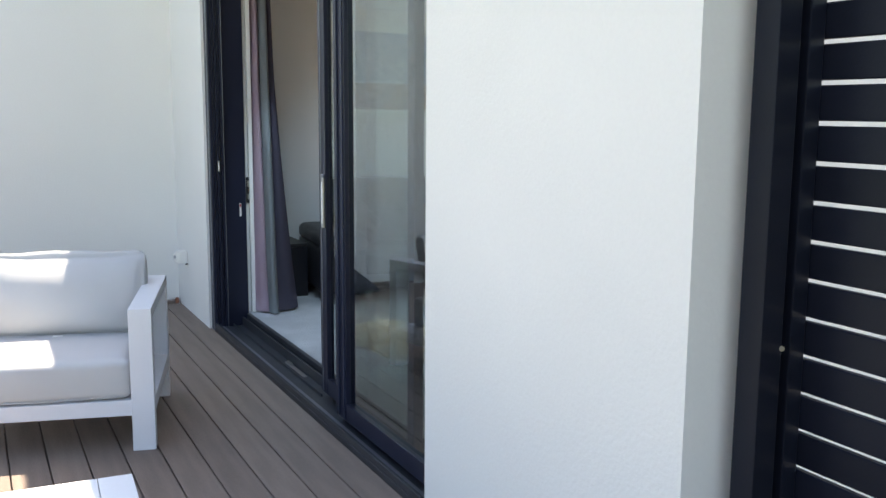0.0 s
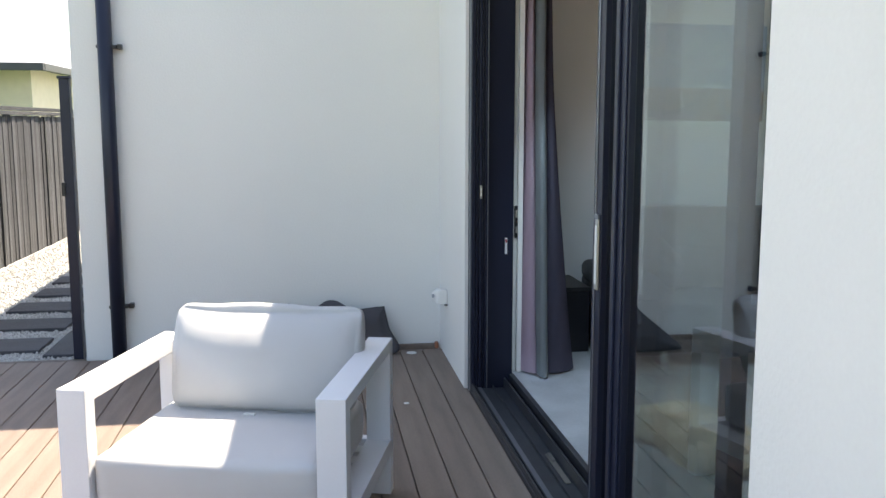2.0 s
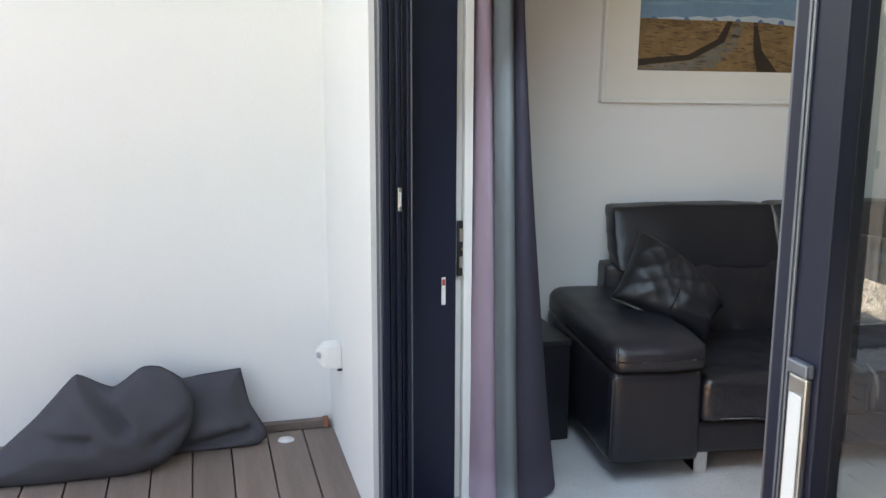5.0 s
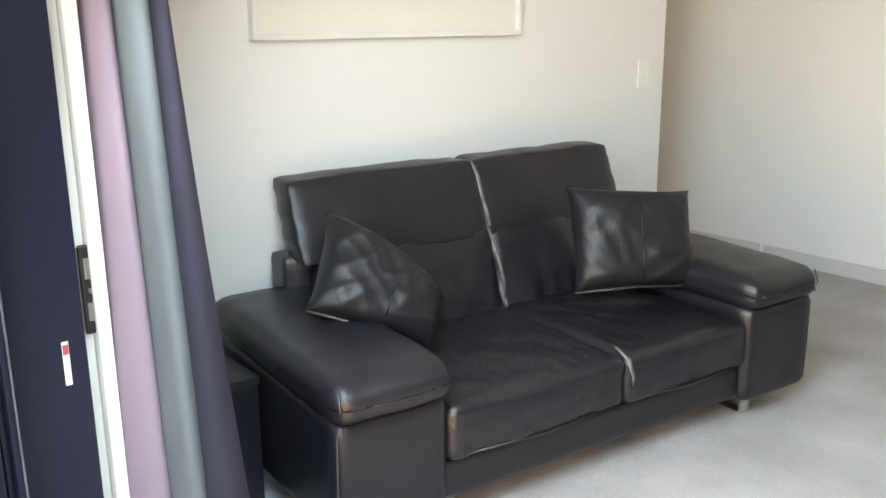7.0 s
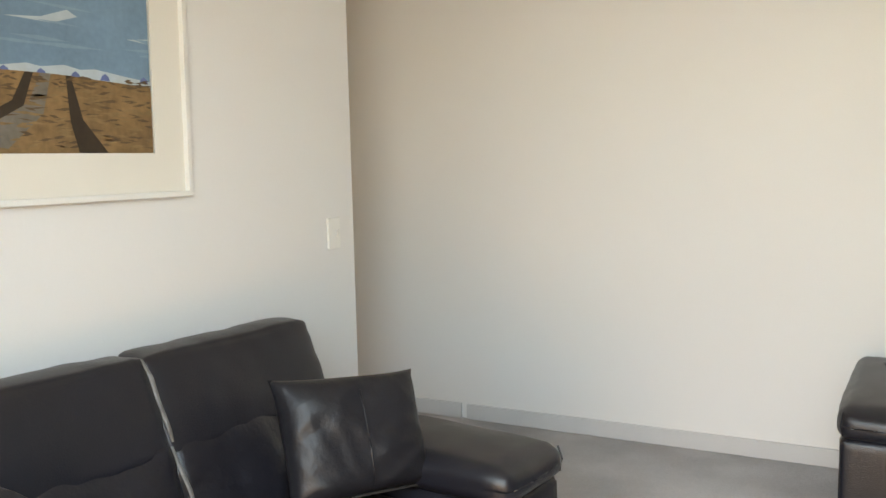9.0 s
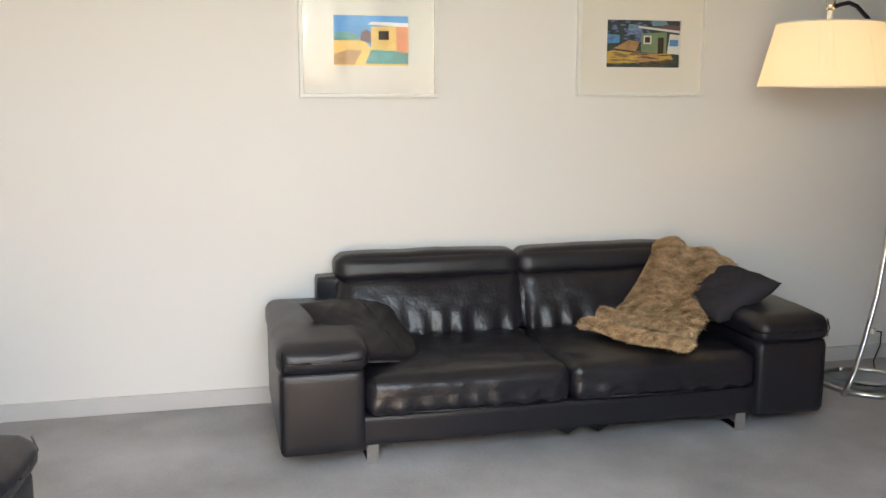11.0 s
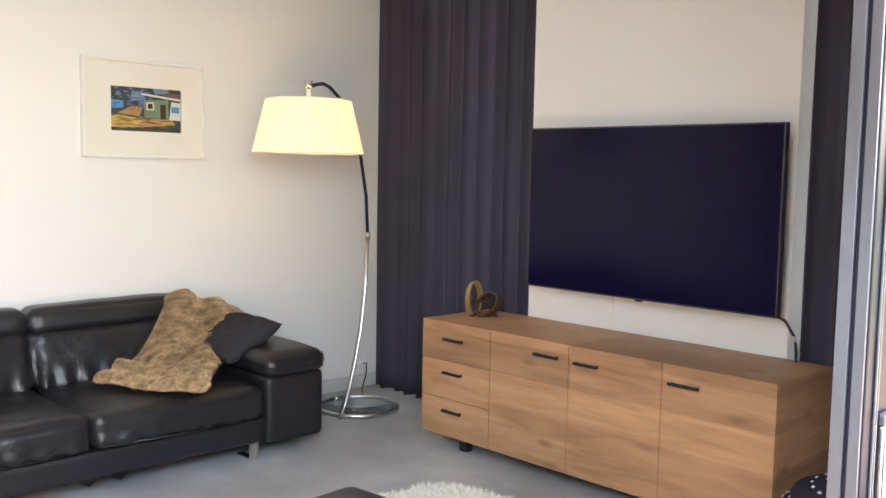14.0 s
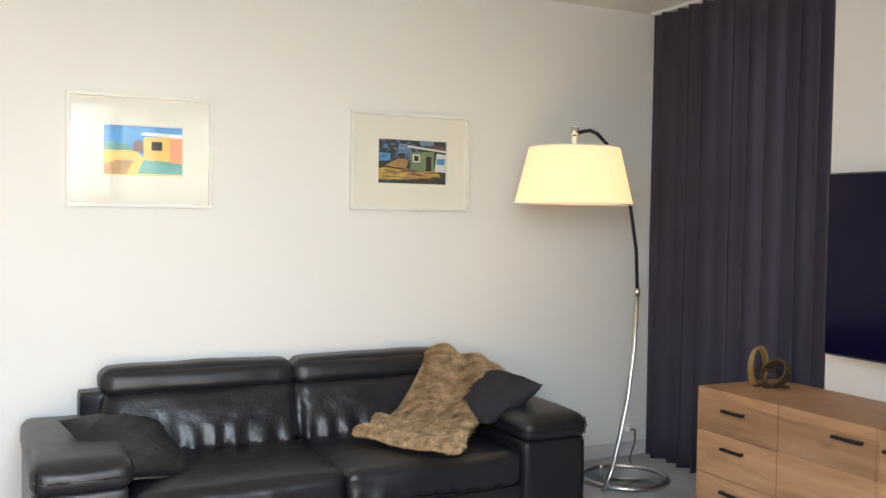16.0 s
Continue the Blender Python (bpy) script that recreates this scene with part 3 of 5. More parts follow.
part("catch", box((-0.04, -0.045, 1.12), (-0.02, -0.030, 1.20), 0.003), BLACK_PLASTIC, post)

pipe = thing("downpipe", (-0.245, 7.60, 0.0), "black round downpipe clipped to the white rendered wall", "pipe")
part("tube", add_tube(bmesh.new(), [(0, 0, -0.02), (0, 0, 1.2), (0, 0, 2.7)], 0.042, 24), DARK_ALU, pipe)
for z in (0.32, 1.84):
    b_ = bmesh.new()
    add_box(b_, (-0.048, -0.012, z - 0.009), (0.062, 0.05, z + 0.009), 0.003)
    add_box(b_, (0.062, 0.010, z - 0.015), (0.090, 0.052, z + 0.015), 0.004)
    part("bracket", b_, BLACK_PLASTIC, pipe)

roof_house = thing("neighbour_house", (-9.0, 21.0, 0.26), "cream single-storey house with a pale hipped metal roof beyond the fence", "house")
part("wall", box((0, 0, -0.42), (4.6, 9, 2.25)), NWALL, roof_house)
rb = bmesh.new()
v = [rb.verts.new(c) for c in ((-0.6, -0.7, 2.22), (4.95, -0.7, 2.22), (4.95, 9.7, 2.22), (-0.6, 9.7, 2.22), (2.5, 2.6, 3.7), (2.5, 6.4, 3.7))]
for f in ((0, 1, 4), (1, 2, 5, 4), (2, 3, 5), (3, 0, 4, 5), (3, 2, 1, 0)):
    rb.faces.new([v[i] for i in f])
part("roof", rb, ROOF, roof_house)
part("gutter", add_box(add_box(bmesh.new(), (-0.68, -0.80, 2.10), (5.05, -0.70, 2.24), 0.01), (4.96, -0.70, 2.10), (5.06, 9.7, 2.24), 0.01), GUTTER, roof_house)
wn = part("window", box((2.9, -0.03, 1.2), (3.5, -0.002, 1.95), 0.01), TRIM, roof_house)
part("pane", box((2.95, -0.04, 1.25), (3.45, -0.031, 1.9)), DARK_GLASS, wn)
slab("wall_yard", (-9, -14.2, -0.16), (9, -14.0, 1.75), FENCE)
slab("wall_yard", (-9.2, -14.0, -0.16), (-9.0, 7.6, 1.75), FENCE)
# this pale wall is an added backdrop for the slat gaps
slab("wall_yard", (7.4, -14.0, -0.16), (7.6, 2.0, 1.75), RENDER_WHITE)

# ---- leather sofas ----
def leather_sofa(place, turn, width, head_top, label, worn, seed):
    s = thing("sofa", place, label, "sofa", turn, "leather sofas")
    h = width / 2
    a = h - 0.31
    part("base", soft_block((-h + 0.02, 0.03, 0.075), (h - 0.02, 0.80, 0.20), 0.025, 0.0, 0.002, 10, seed), LEATHER, s, smooth=True)
    for sx in (-1, 1):
        x0, x1 = sorted((sx * h, sx * a))
        arm = part("arm", soft_block((x0, 0.0, 0.07), (x1, 0.82, 0.385), 0.022, 0.004, 0.002, 14, seed + sx), LEATHER, s, smooth=True)
        part("piping", add_tube(bmesh.new(), [(sx * (h - 0.004), 0.008, 0.09), (sx * (h - 0.004), 0.006, 0.22), (sx * (h - 0.006), 0.006, 0.36), (sx * (h - 0.03), 0.004, 0.378)], 0.0025, 6), SEAM if worn else LEATHER, arm)

        def roll(q, u):
            if u[1] < -0.2 and u[2] > 0:
                q[2] -= 0.010 * (-u[1]) ** 6
            return q
        pad = part("arm_pad", soft_block((x0 - (0.004 if sx < 0 else 0.012), -0.02, 0.375), (x1 + (0.012 if sx < 0 else 0.004), 0.80, 0.487), 0.042, 0.010, 0.004, 18, seed + 3 * sx, roll), LEATHER, s, smooth=True)
        part("pad_seam", add_tube(bmesh.new(), [(sx * (h - 0.012), -0.010, 0.395), (sx * (h - 0.008), -0.016, 0.43), (sx * (h - 0.012), -0.004, 0.468)], 0.003, 6), SEAM if worn else LEATHER, pad)
    def lean(q, u):
        q[1] += 0.10 * (u[2] + 1) / 2
        return q

    def sit(q, u):
        """The worn seat sags a little where it is sat on and wrinkles along its front edge."""
        if worn and u[2] > 0:
            q[2] -= 0.010 * (1 - u[0] ** 2) * (1 - (u[1] - 0.1) ** 2)
        if worn and u[1] < -0.6:
            q[2] += 0.003 * noise.noise(Vector((q[0] * 30, seed, 1.0)))
        return q
    for k, (x0, x1) in enumerate(((-a, 0.043), (0.043, a)) if worn else ((-a, 0.0), (0.0, a))):
        seat = part("seat", soft_block((x0 + 0.001, 0.0, 0.195), (x1 - 0.001, 0.62, 0.348 if worn else 0.345), 0.030 if worn else 0.045, 0.012, 0.007, 40, seed + 7 * k, sit, 7.0, (0.020 if not worn else 0.006, 66)), LEATHER_SOFT, s, smooth=True)
        part("welt", add_tube(bmesh.new(), [(x0 + 0.03, 0.004, 0.212), ((x0 + x1) / 2, -0.008, 0.207), (x1 - 0.03, 0.004, 0.212)], 0.004, 6), LEATHER, seat)
        part("lumbar_cushion", soft_block((x0 + 0.002, 0.56, 0.32), (x1 - 0.002, 0.70, 0.60), 0.022 if worn else 0.05, 0.026, 0.009, 38, seed + 11 * k, lean, 8.0, (0.026 if not worn else 0.010, 62)), LEATHER_SOFT, s, smooth=True)
    part("back_frame", soft_block((-a - 0.10, 0.72, 0.30), (a + 0.10, 0.84, 0.585), 0.02, 0.0, 0.002, 10, seed), LEATHER, s, smooth=True)
    hb = 0.565
    hw = a + 0.07 if worn else a + 0.02
    hr_round = 0.015 if worn else 0.045

    def tilt(q, u):
        t = (u[2] + 1) / 2
        q[1] += (0.10 if worn else 0.02) * t
        if worn and abs(u[0]) > 0.999:
            q[0] += 0.004 * noise.noise(Vector((q[2] * 40, seed, 2.0)))
        if worn:
            q[2] -= 0.003 * t * (1 - abs(u[0]) ** 2)
        return q
    for k, (x0, x1) in enumerate(((-hw, 0.035), (0.035, hw)) if worn else ((-hw, 0.0), (0.0, hw))):
        part("headrest", soft_block((x0 + 0.0005, 0.64, hb), (x1 - 0.0005, 0.76 if worn else 0.80, head_top), hr_round, 0.012 if worn else 0.010, 0.006 if worn else 0.004, 26, seed + 5 * k, tilt, 6.0), LEATHER, s, smooth=True)
    if worn:
        for pts in ([(0.03, 0.745, head_top - 0.004), (0.03, 0.709, head_top - 0.045), (0.03, 0.684, 0.70), (0.035, 0.653, 0.63), (0.035, 0.643, 0.60)],
                    [(0.03, 0.642, 0.59), (0.03, 0.607, 0.53), (0.035, 0.588, 0.49), (0.04, 0.569, 0.43), (0.045, 0.569, 0.37)],
                    [(-0.33, 0.632, 0.56), (-0.325, 0.602, 0.50), (-0.315, 0.580, 0.44)],
                    [(0.05, 0.06, 0.3590), (0.052, 0.006, 0.335), (0.054, -0.012, 0.29), (0.054, -0.010, 0.255)]):
            part("seam", add_tube(bmesh.new(), pts, [0.004] + [0.007] * (len(pts) - 2) + [0.004], 8, 0.45), PALE_SEAM, s, "pale worn seam")
    for sx in (-1, 1):
        for y in (0.06, 0.74):
            g = 0.23 if worn and sx > 0 else 0.34
            part("leg", box((sx * (h - g) - 0.022, y - 0.004, 0.0), (sx * (h - g) + 0.022, y + 0.004, 0.085), 0.001), CHROME, s, "flat chrome leg")
            part("foot_strap", box((sx * (h - g) - 0.02, y + 0.006, 0.0), (sx * (h - g) + 0.02, y + 0.12, 0.006), 0.001), CHROME, s)
    if not worn:
        for x in (-0.05, 0.08):
            bm = bmesh.new()
            vs = [bm.verts.new(c) for c in ((x, 0.05, 0.08), (x + 0.10, 0.05, 0.08), (x + 0.07, 0.09, 0.035), (x + 0.02, 0.09, 0.08))]
            bm.faces.new(vs)
            bmesh.ops.solidify(bm, geom=bm.faces[:], thickness=0.004)
            part("lining_flap", bm, BLACK_PLASTIC, s)
    return s


love = leather_sofa((3.325, 6.535, FLOOR), -6.5, 1.74, 0.805, "black leather two-seat sofa with raised headrests and pale worn seams", True, 1.3)
long_sofa = leather_sofa((4.845, 4.655, FLOOR), -90, 2.20, 0.68, "long black leather sofa with creased seats and low headrests", False, 5.1)


def scatter_cushion(name, m, w, h, t, mat, label, seed, limp=0.0, seams=True, freq=6.0, droop=0.0):
    c = new(name)
    c.matrix_basis = m
    tagged(c, label=label, category="cushion", group="scatter cushions")
    n = 34
    bm = bmesh.new()
    grids = []
    for side in (-1, 1):
        g = []
        for i in range(n + 1):
            row = []
            for j in range(n + 1):
                u, v_ = i / n * 2 - 1, j / n * 2 - 1
                pinch = 1 - 0.07 * (1 - abs(u) ** 3) * abs(v_) ** 6
                pinch2 = 1 - 0.07 * (1 - abs(v_) ** 3) * abs(u) ** 6
                bulge = ((1 - u ** 4) * (1 - v_ ** 4)) ** 0.55
                ridge = 1 - 2.2 * abs(noise.noise(Vector((u * 1.5 - v_ * 1.9 + seed, (u + v_) * 0.55 + seed, 1.0))))
                ridge2 = 1 - 2.2 * abs(noise.noise(Vector((u * 2.6 + v_ * 2.1 - seed, (v_ - u) * 0.9, 4.0))))
                fold = noise.noise(Vector((u * freq / 3 + seed, v_ * freq / 3 - u, seed))) * 0.15 + 0.40 * max(0.0, ridge) ** 2 + 0.22 * max(0.0, ridge2) ** 2
                y = side * (t / 2 * bulge) + (fold - 0.2) * 0.024 * bulge * side
                y += limp * (0.5 * u * u - 0.3 * v_ * u)
                row.append(bm.verts.new((u * w / 2 * pinch2, y, v_ * h / 2 * pinch - droop * ((u + 1) / 2) ** 1.5 * ((v_ + 1) / 2) ** 1.5)))
            g.append(row)
        grids.append(g)
    for s_, g in zip((-1, 1), grids):
        for i in range(n):
            for j in range(n):
                q = (g[i][j], g[i + 1][j], g[i + 1][j + 1], g[i][j + 1])
                bm.faces.new(q if s_ < 0 else q[::-1]).smooth = True
    bmesh.ops.remove_doubles(bm, verts=bm.verts, dist=0.0006)
    body = part("cover", bm, mat, c, smooth=True)
    edge = [(-w / 2 * 0.99, 0, -h / 2 * 0.99), (0, limp * 0.0, -h / 2 * 0.945), (w / 2 * 0.99, 0, -h / 2 * 0.99)]
    if seams:
        part("edge_seam", add_tube(bmesh.new(), [(x, limp * 0.5 * (2 * x / w) ** 2 + limp * 0.3 * (2 * x / w), z) for x, y, z in edge], 0.0045, 6), SEAM, c, "worn pale edge seam")
        part("panel_seam", add_tube(bmesh.new(), [(0.01, -t / 2 * ((1 - (k / 6) ** 4) ** 0.55) - 0.006, k / 6 * h / 2 * 0.93) for k in ((-5.2, -4, -2, 0, 2, 4) if not droop > 0.1 else (-5.2, -4, -2))], 0.003, 6), mat, c)
    return c


def stand(x, y, z, turn, back, roll=0.0):
    return pose(x, y, z, back, 0, turn) @ pose(0, 0, 0, 0, roll, 0)


scatter_cushion("scatter_cushion", stand(3.79, 6.87, 0.65, -30, -20, 0), 0.425, 0.350, 0.14, CUSHION_LEATHER, "puffy creased black leather cushion propped on the two-seat sofa", 2.0, droop=0.03)
scatter_cushion("scatter_cushion", stand(2.862, 6.985, 0.665, -8, -35, 29), 0.385, 0.315, 0.14, CUSHION_LEATHER, "slumped black leather cushion leaning on the sofa arm", 4.0, 0.04, droop=0.15)
scatter_cushion("scatter_cushion", pose(5.16, 5.37, 0.535, -62, 14, -60), 0.46, 0.40, 0.07, CUSHION_LEATHER, "limp folded black leather cushion in the corner of the long sofa", 6.0, 0.06)
scatter_cushion("scatter_cushion", stand(5.22, 3.815, 0.598, 180, -63, 0), 0.42, 0.33, 0.11, CUSHION_CLOTH, "charcoal cloth cushion tucked against the arm of the long sofa", 8.0, 0.0, False)

# ---- fur throw ----
throw = thing("fur_throw", (0, 0, 0), "mottled brown faux-fur throw draped over the sofa back and seat", "throw")
throw_left = [(5.63, 3.99, 0.70), (5.535, 3.98, 0.785), (5.455, 4.05, 0.735), (5.415, 4.13, 0.62), (5.38, 4.22, 0.53), (5.34, 4.31, 0.480), (5.26, 4.39, 0.462)]
throw_right = [(5.62, 3.68, 0.64), (5.53, 3.65, 0.69), (5.42, 3.64, 0.675), (5.28, 3.74, 0.60), (5.14, 3.90, 0.535), (5.02, 4.05, 0.485), (4.86, 4.16, 0.462)]
NU, NV = 70, 60


def throw_point(u, v_):
    k = v_ * (len(throw_left) - 1)
    i = min(int(k), len(throw_left) - 2)
    f = k - i
    lo = Vector(throw_left[i]).lerp(Vector(throw_left[i + 1]), f)
    hi = Vector(throw_right[i]).lerp(Vector(throw_right[i + 1]), f)
    p = lo.lerp(hi, u)
    body = min(1.0, u * 7, (1 - u) * 7) ** 0.5
    bend = u + 0.05 * math.sin(v_ * 5)
    fold = 0.5 - 0.5 * math.cos(bend * 4 * math.pi)
    lift = (0.004 + (0.034 if bend < 0.5 else 0.022) * fold * (1 - 0.4 * v_)) * body
    p.z += lift + 0.006 * noise.noise(Vector((u * 12, v_ * 14, 4.0)))
    p.x -= (0.010 + 0.030 * fold * (1 - v_)) * body
    p.x += 0.014 * noise.noise(Vector((u * 4, v_ * 6, 0)))
    p.y += 0.014 * noise.noise(Vector((u * 5, v_ * 7, 2.0)))
    return p


ROLLS = ((Vector((5.27, 4.455, 0.482)), Vector((4.79, 4.195, 0.486)), 0.034), (Vector((5.30, 4.36, 0.515)), Vector((4.90, 4.13, 0.515)), 0.028))


def roll_point(k, t, a):
    """A point on the rolled lower edge k: t along it, a round it; and its outward direction."""
    p0, p1, r = ROLLS[k]
    axis = (p1 - p0).normalized()
    s_ = axis.cross(Vector((0, 0, 1))).normalized()
    out = s_ * math.cos(a) + Vector((0, 0, 1)) * math.sin(a) * 0.8
    rr = r * (0.9 + 0.35 * noise.noise(Vector((t * 6, a * 0.7, k + 1.0)))) * min(1.0, (t + 0.03) * 12, (1.03 - t) * 12) ** 0.5
    return p0.lerp(p1, t) + out * rr + Vector((0, 0, 0.008 * math.sin(t * 9 + k))), out


bm = bmesh.new()
gv = [[bm.verts.new(throw_point(i / NU, j / NV)) for j in range(NV + 1)] for i in range(NU + 1)]
for i in range(NU):
    for j in range(NV):
        bm.faces.new((gv[i][j], gv[i][j + 1], gv[i + 1][j + 1], gv[i + 1][j]))
bmesh.ops.solidify(bm, geom=bm.faces[:], thickness=0.014)
part("blanket", bm, FUR, throw, smooth=True)
for k in (0, 1):
    bm = bmesh.new()
    rr_ = [[bm.verts.new(roll_point(k, i / 40, 2 * math.pi * j / 18)[0]) for j in range(18)] for i in range(41)]
    for r0, r1 in zip(rr_, rr_[1:]):
        for j in range(18):
            bm.faces.new((r0[j], r0[(j + 1) % 18], r1[(j + 1) % 18], r1[j]))
    bm.faces.new(rr_[0]), bm.faces.new(rr_[-1][::-1])
    bmesh.ops.recalc_face_normals(bm, faces=bm.faces)
    part("rolled_edge", bm, FUR, throw, smooth=True)


def tufts(name, parent, mat, count, sampler, length, width, seed, label=""):
    r = random.Random(seed)
    vs, fs = [], []
    for _ in range(count):
        p, nrm, comb = sampler(r)
        d = (nrm + comb * 1.0 + Vector((r.uniform(-.5, .5), r.uniform(-.5, .5), r.uniform(-.3, .3)))).normalized()
        s_ = d.cross(Vector((r.uniform(-1, 1), r.uniform(-1, 1), r.uniform(-1, 1)))).normalized() * width * r.uniform(0.6, 1.3)
        L = length * r.uniform(0.6, 1.25)
        k = len(vs)
        vs += [p - s_, p + s_, p + d * L * 0.6 + s_ * 0.6 + comb * L * 0.2, p + d * L + comb * L * 0.45]
        fs += [(k, k + 1, k + 2), (k, k + 2, k + 3)]
    me = bpy.data.meshes.new(name)
    me.from_pydata(vs, [], fs)
    me.materials.append(mat)
    o = new(name, me)
    o.parent = parent
    return tagged(o, label=label, kind="stuff")


def throw_sample(r):
    if r.random() < 0.28:
        p, out = roll_point(r.randint(0, 1), r.random(), r.uniform(-0.6, math.pi + 0.4))
        return p, out.normalized(), Vector((-0.3, 0.1, -0.3))
    u, v_ = r.random(), r.random()
    p = throw_point(u, v_)
    a_, b_ = throw_point(min(1, u + 0.01), v_) - p, throw_point(u, min(1, v_ + 0.01)) - p
    nrm = b_.cross(a_)
    if nrm.length < 1e-9:
        nrm = Vector((-0.5, 0, 1))
    nrm.normalize()
    if nrm.z < 0 and nrm.x > 0:
        nrm = -nrm
    return p + nrm * 0.004, nrm, Vector((-0.4, 0, -0.5))


tufts("fur_tuft", throw, FUR, 60000, throw_sample, 0.015, 0.0016, 5)

# ---- sheepskins ----
def sheepskin(place, turn, w, l, seed, label):
    s = thing("sheepskin_rug", place, label, "rug", turn, "sheepskin rugs")

    def edge(a):
        return 0.86 + 0.16 * noise.noise(Vector((math.cos(a) * 1.6 + seed, math.sin(a) * 1.6, seed))) + 0.05 * noise.noise(Vector((math.cos(a) * 6, math.sin(a) * 6, seed)))

    def at(a, q):
        rr = q * edge(a)
        ca, sa = math.cos(a), math.sin(a)
        k = 1 / max(abs(ca) ** 4 + abs(sa) ** 4, 1e-6) ** 0.25
        x, y = ca * k * rr * w / 2, sa * k * rr * l / 2
        return Vector((x, y, 0.03 * (1 - q ** 4) + 0.012 * noise.noise(Vector((x * 14, y * 14, seed))) * (1 - q)))
    bm = bmesh.new()
    rings = []
    for j in range(1, 15):
        rings.append([bm.verts.new(at(2 * math.pi * i / 72, j / 14)) for i in range(72)])
    c0 = bm.verts.new((0, 0, 0.03))
    for i in range(72):
        bm.faces.new((c0, rings[0][i], rings[0][(i + 1) % 72]))
        for a_, b_ in zip(rings, rings[1:]):
            bm.faces.new((a_[i], b_[i], b_[(i + 1) % 72], a_[(i + 1) % 72]))
    part("hide", bm, WOOL, s, smooth=True)

    def samp(r):
        a, q = r.uniform(0, 2 * math.pi), r.random() ** 0.5
        p = at(a, q)
        sw = Vector((noise.noise(Vector((p.x * 9, p.y * 9, seed))), noise.noise(Vector((p.x * 9 + 7, p.y * 9, seed))), 0)) * 1.6
        return p, Vector((p.x * 0.6, p.y * 0.6, 1)).normalized(), sw
    tufts("wool_tuft", s, WOOL, 26000, samp, 0.042, 0.0035, int(seed * 10))
    return s


sheepskin((3.62, 3.74, FLOOR), 4, 1.05, 0.62, 1.7, "fluffy cream sheepskin rug on the carpet beside the ottoman")
sheepskin((2.52, 5.52, FLOOR), 10, 0.55, 0.95, 3.3, "fluffy cream sheepskin rug on the carpet near the sliding door")

# ---- ottoman table ----
ott = thing("ottoman", (3.145, 4.745, FLOOR), "square charcoal leather ottoman with grey seams, remotes on top", "ottoman", 5.5)
for sx in (-1, 1):
    for sy in (-1, 1):
        x0, x1 = sorted((0.0, sx * 0.39))
        y0, y1 = sorted((0.0, sy * 0.39))
        part("panel", soft_block((x0, y0, 0.27), (x1, y1, 0.355), 0.016, 0.003, 0.001, 12, sx + 2 * sy), OTTO, ott, smooth=True)
part("body", box((-0.382, -0.382, 0.04), (0.382, 0.382, 0.285), 0.02, 3), OTTO, ott)
part("seam", box((-0.0045, -0.385, 0.349), (0.0045, 0.385, 0.3565), 0.001), STITCH, ott)
part("seam", box((-0.385, -0.0045, 0.3495), (0.385, 0.0045, 0.357), 0.001), STITCH, ott)
for sx in (-1, 1):
    for sy in (-1, 1):
        part("foot", box((sx * 0.33 - 0.025, sy * 0.33 - 0.025, 0), (sx * 0.33 + 0.025, sy * 0.33 + 0.025, 0.045), 0.003), BLACK_PLASTIC, ott)


def remote(place, turn, mat, label, w, l):
    r_ = thing("remote_control", place, label, "remote control", turn)
    part("case", box((-w / 2, -l / 2, 0), (w / 2, l / 2, 0.016), 0.005), mat, r_)
    bm = bmesh.new()
    for i in range(3):
        for j in range(9):
            add_box(bm, (-w * 0.32 + i * w * 0.25, -l * 0.42 + j * l * 0.092, 0.016), (-w * 0.32 + i * w * 0.25 + w * 0.15, -l * 0.42 + j * l * 0.092 + l * 0.045, 0.019))
    part("buttons", bm, REMOTE_G if mat is BLACK_PLASTIC else BLACK_PLASTIC, r_)


remote((3.405, 4.990, FLOOR + 0.358), -49, BLACK_PLASTIC, "black television remote on the charcoal ottoman", 0.045, 0.19)
remote((3.362, 5.030, FLOOR + 0.358), -47, REMOTE_G, "silver remote control on the charcoal ottoman", 0.04, 0.16)

# ---- sideboard ----
sb = thing("sideboard", (2.818, 2.697, FLOOR), "knotty oak sideboard with three drawers, three doors and black handles", "sideboard")
LX, DY, Z0, Z1 = 1.78, 0.45, 0.072, 0.615
bm = bmesh.new()
add_box(bm, (0, 0, Z1 - 0.022), (LX, DY - 0.0205, Z1), 0.001)
add_box(bm, (0, 0, Z0), (0.022, DY - 0.0205, Z1 - 0.0225), 0.001)
add_box(bm, (LX - 0.022, 0, Z0), (LX, DY - 0.0205, Z1 - 0.0225), 0.001)
add_box(bm, (0.0225, 0, Z0), (LX - 0.0225, DY - 0.02, Z0 + 0.02), 0.002)
add_box(bm, (0.0225, 0, Z0 + 0.021), (LX - 0.0225, 0.015, Z1 - 0.023), 0.0)
part("carcass", bm, OAK, sb)


def front(name, x0, x1, z0, z1, hx0, hx1, hz):
    f = part(name, box((x0 + 0.0015, DY - 0.019, z0 + 0.0015), (x1 - 0.0015, DY + 0.001, z1 - 0.0015), 0.0015), OAK, sb)
    hb = bmesh.new()
    add_box(hb, (hx0, DY + 0.012, hz - 0.006), (hx1, DY + 0.024, hz + 0.006), 0.002)
    add_box(hb, (hx0 + 0.006, DY + 0.0, hz - 0.005), (hx0 + 0.016, DY + 0.013, hz + 0.005), 0.001)
    add_box(hb, (hx1 - 0.016, DY + 0.0, hz - 0.005), (hx1 - 0.006, DY + 0.013, hz + 0.005), 0.001)
    part("handle", hb, BLACK_PLASTIC, f, "matt black bar handle")


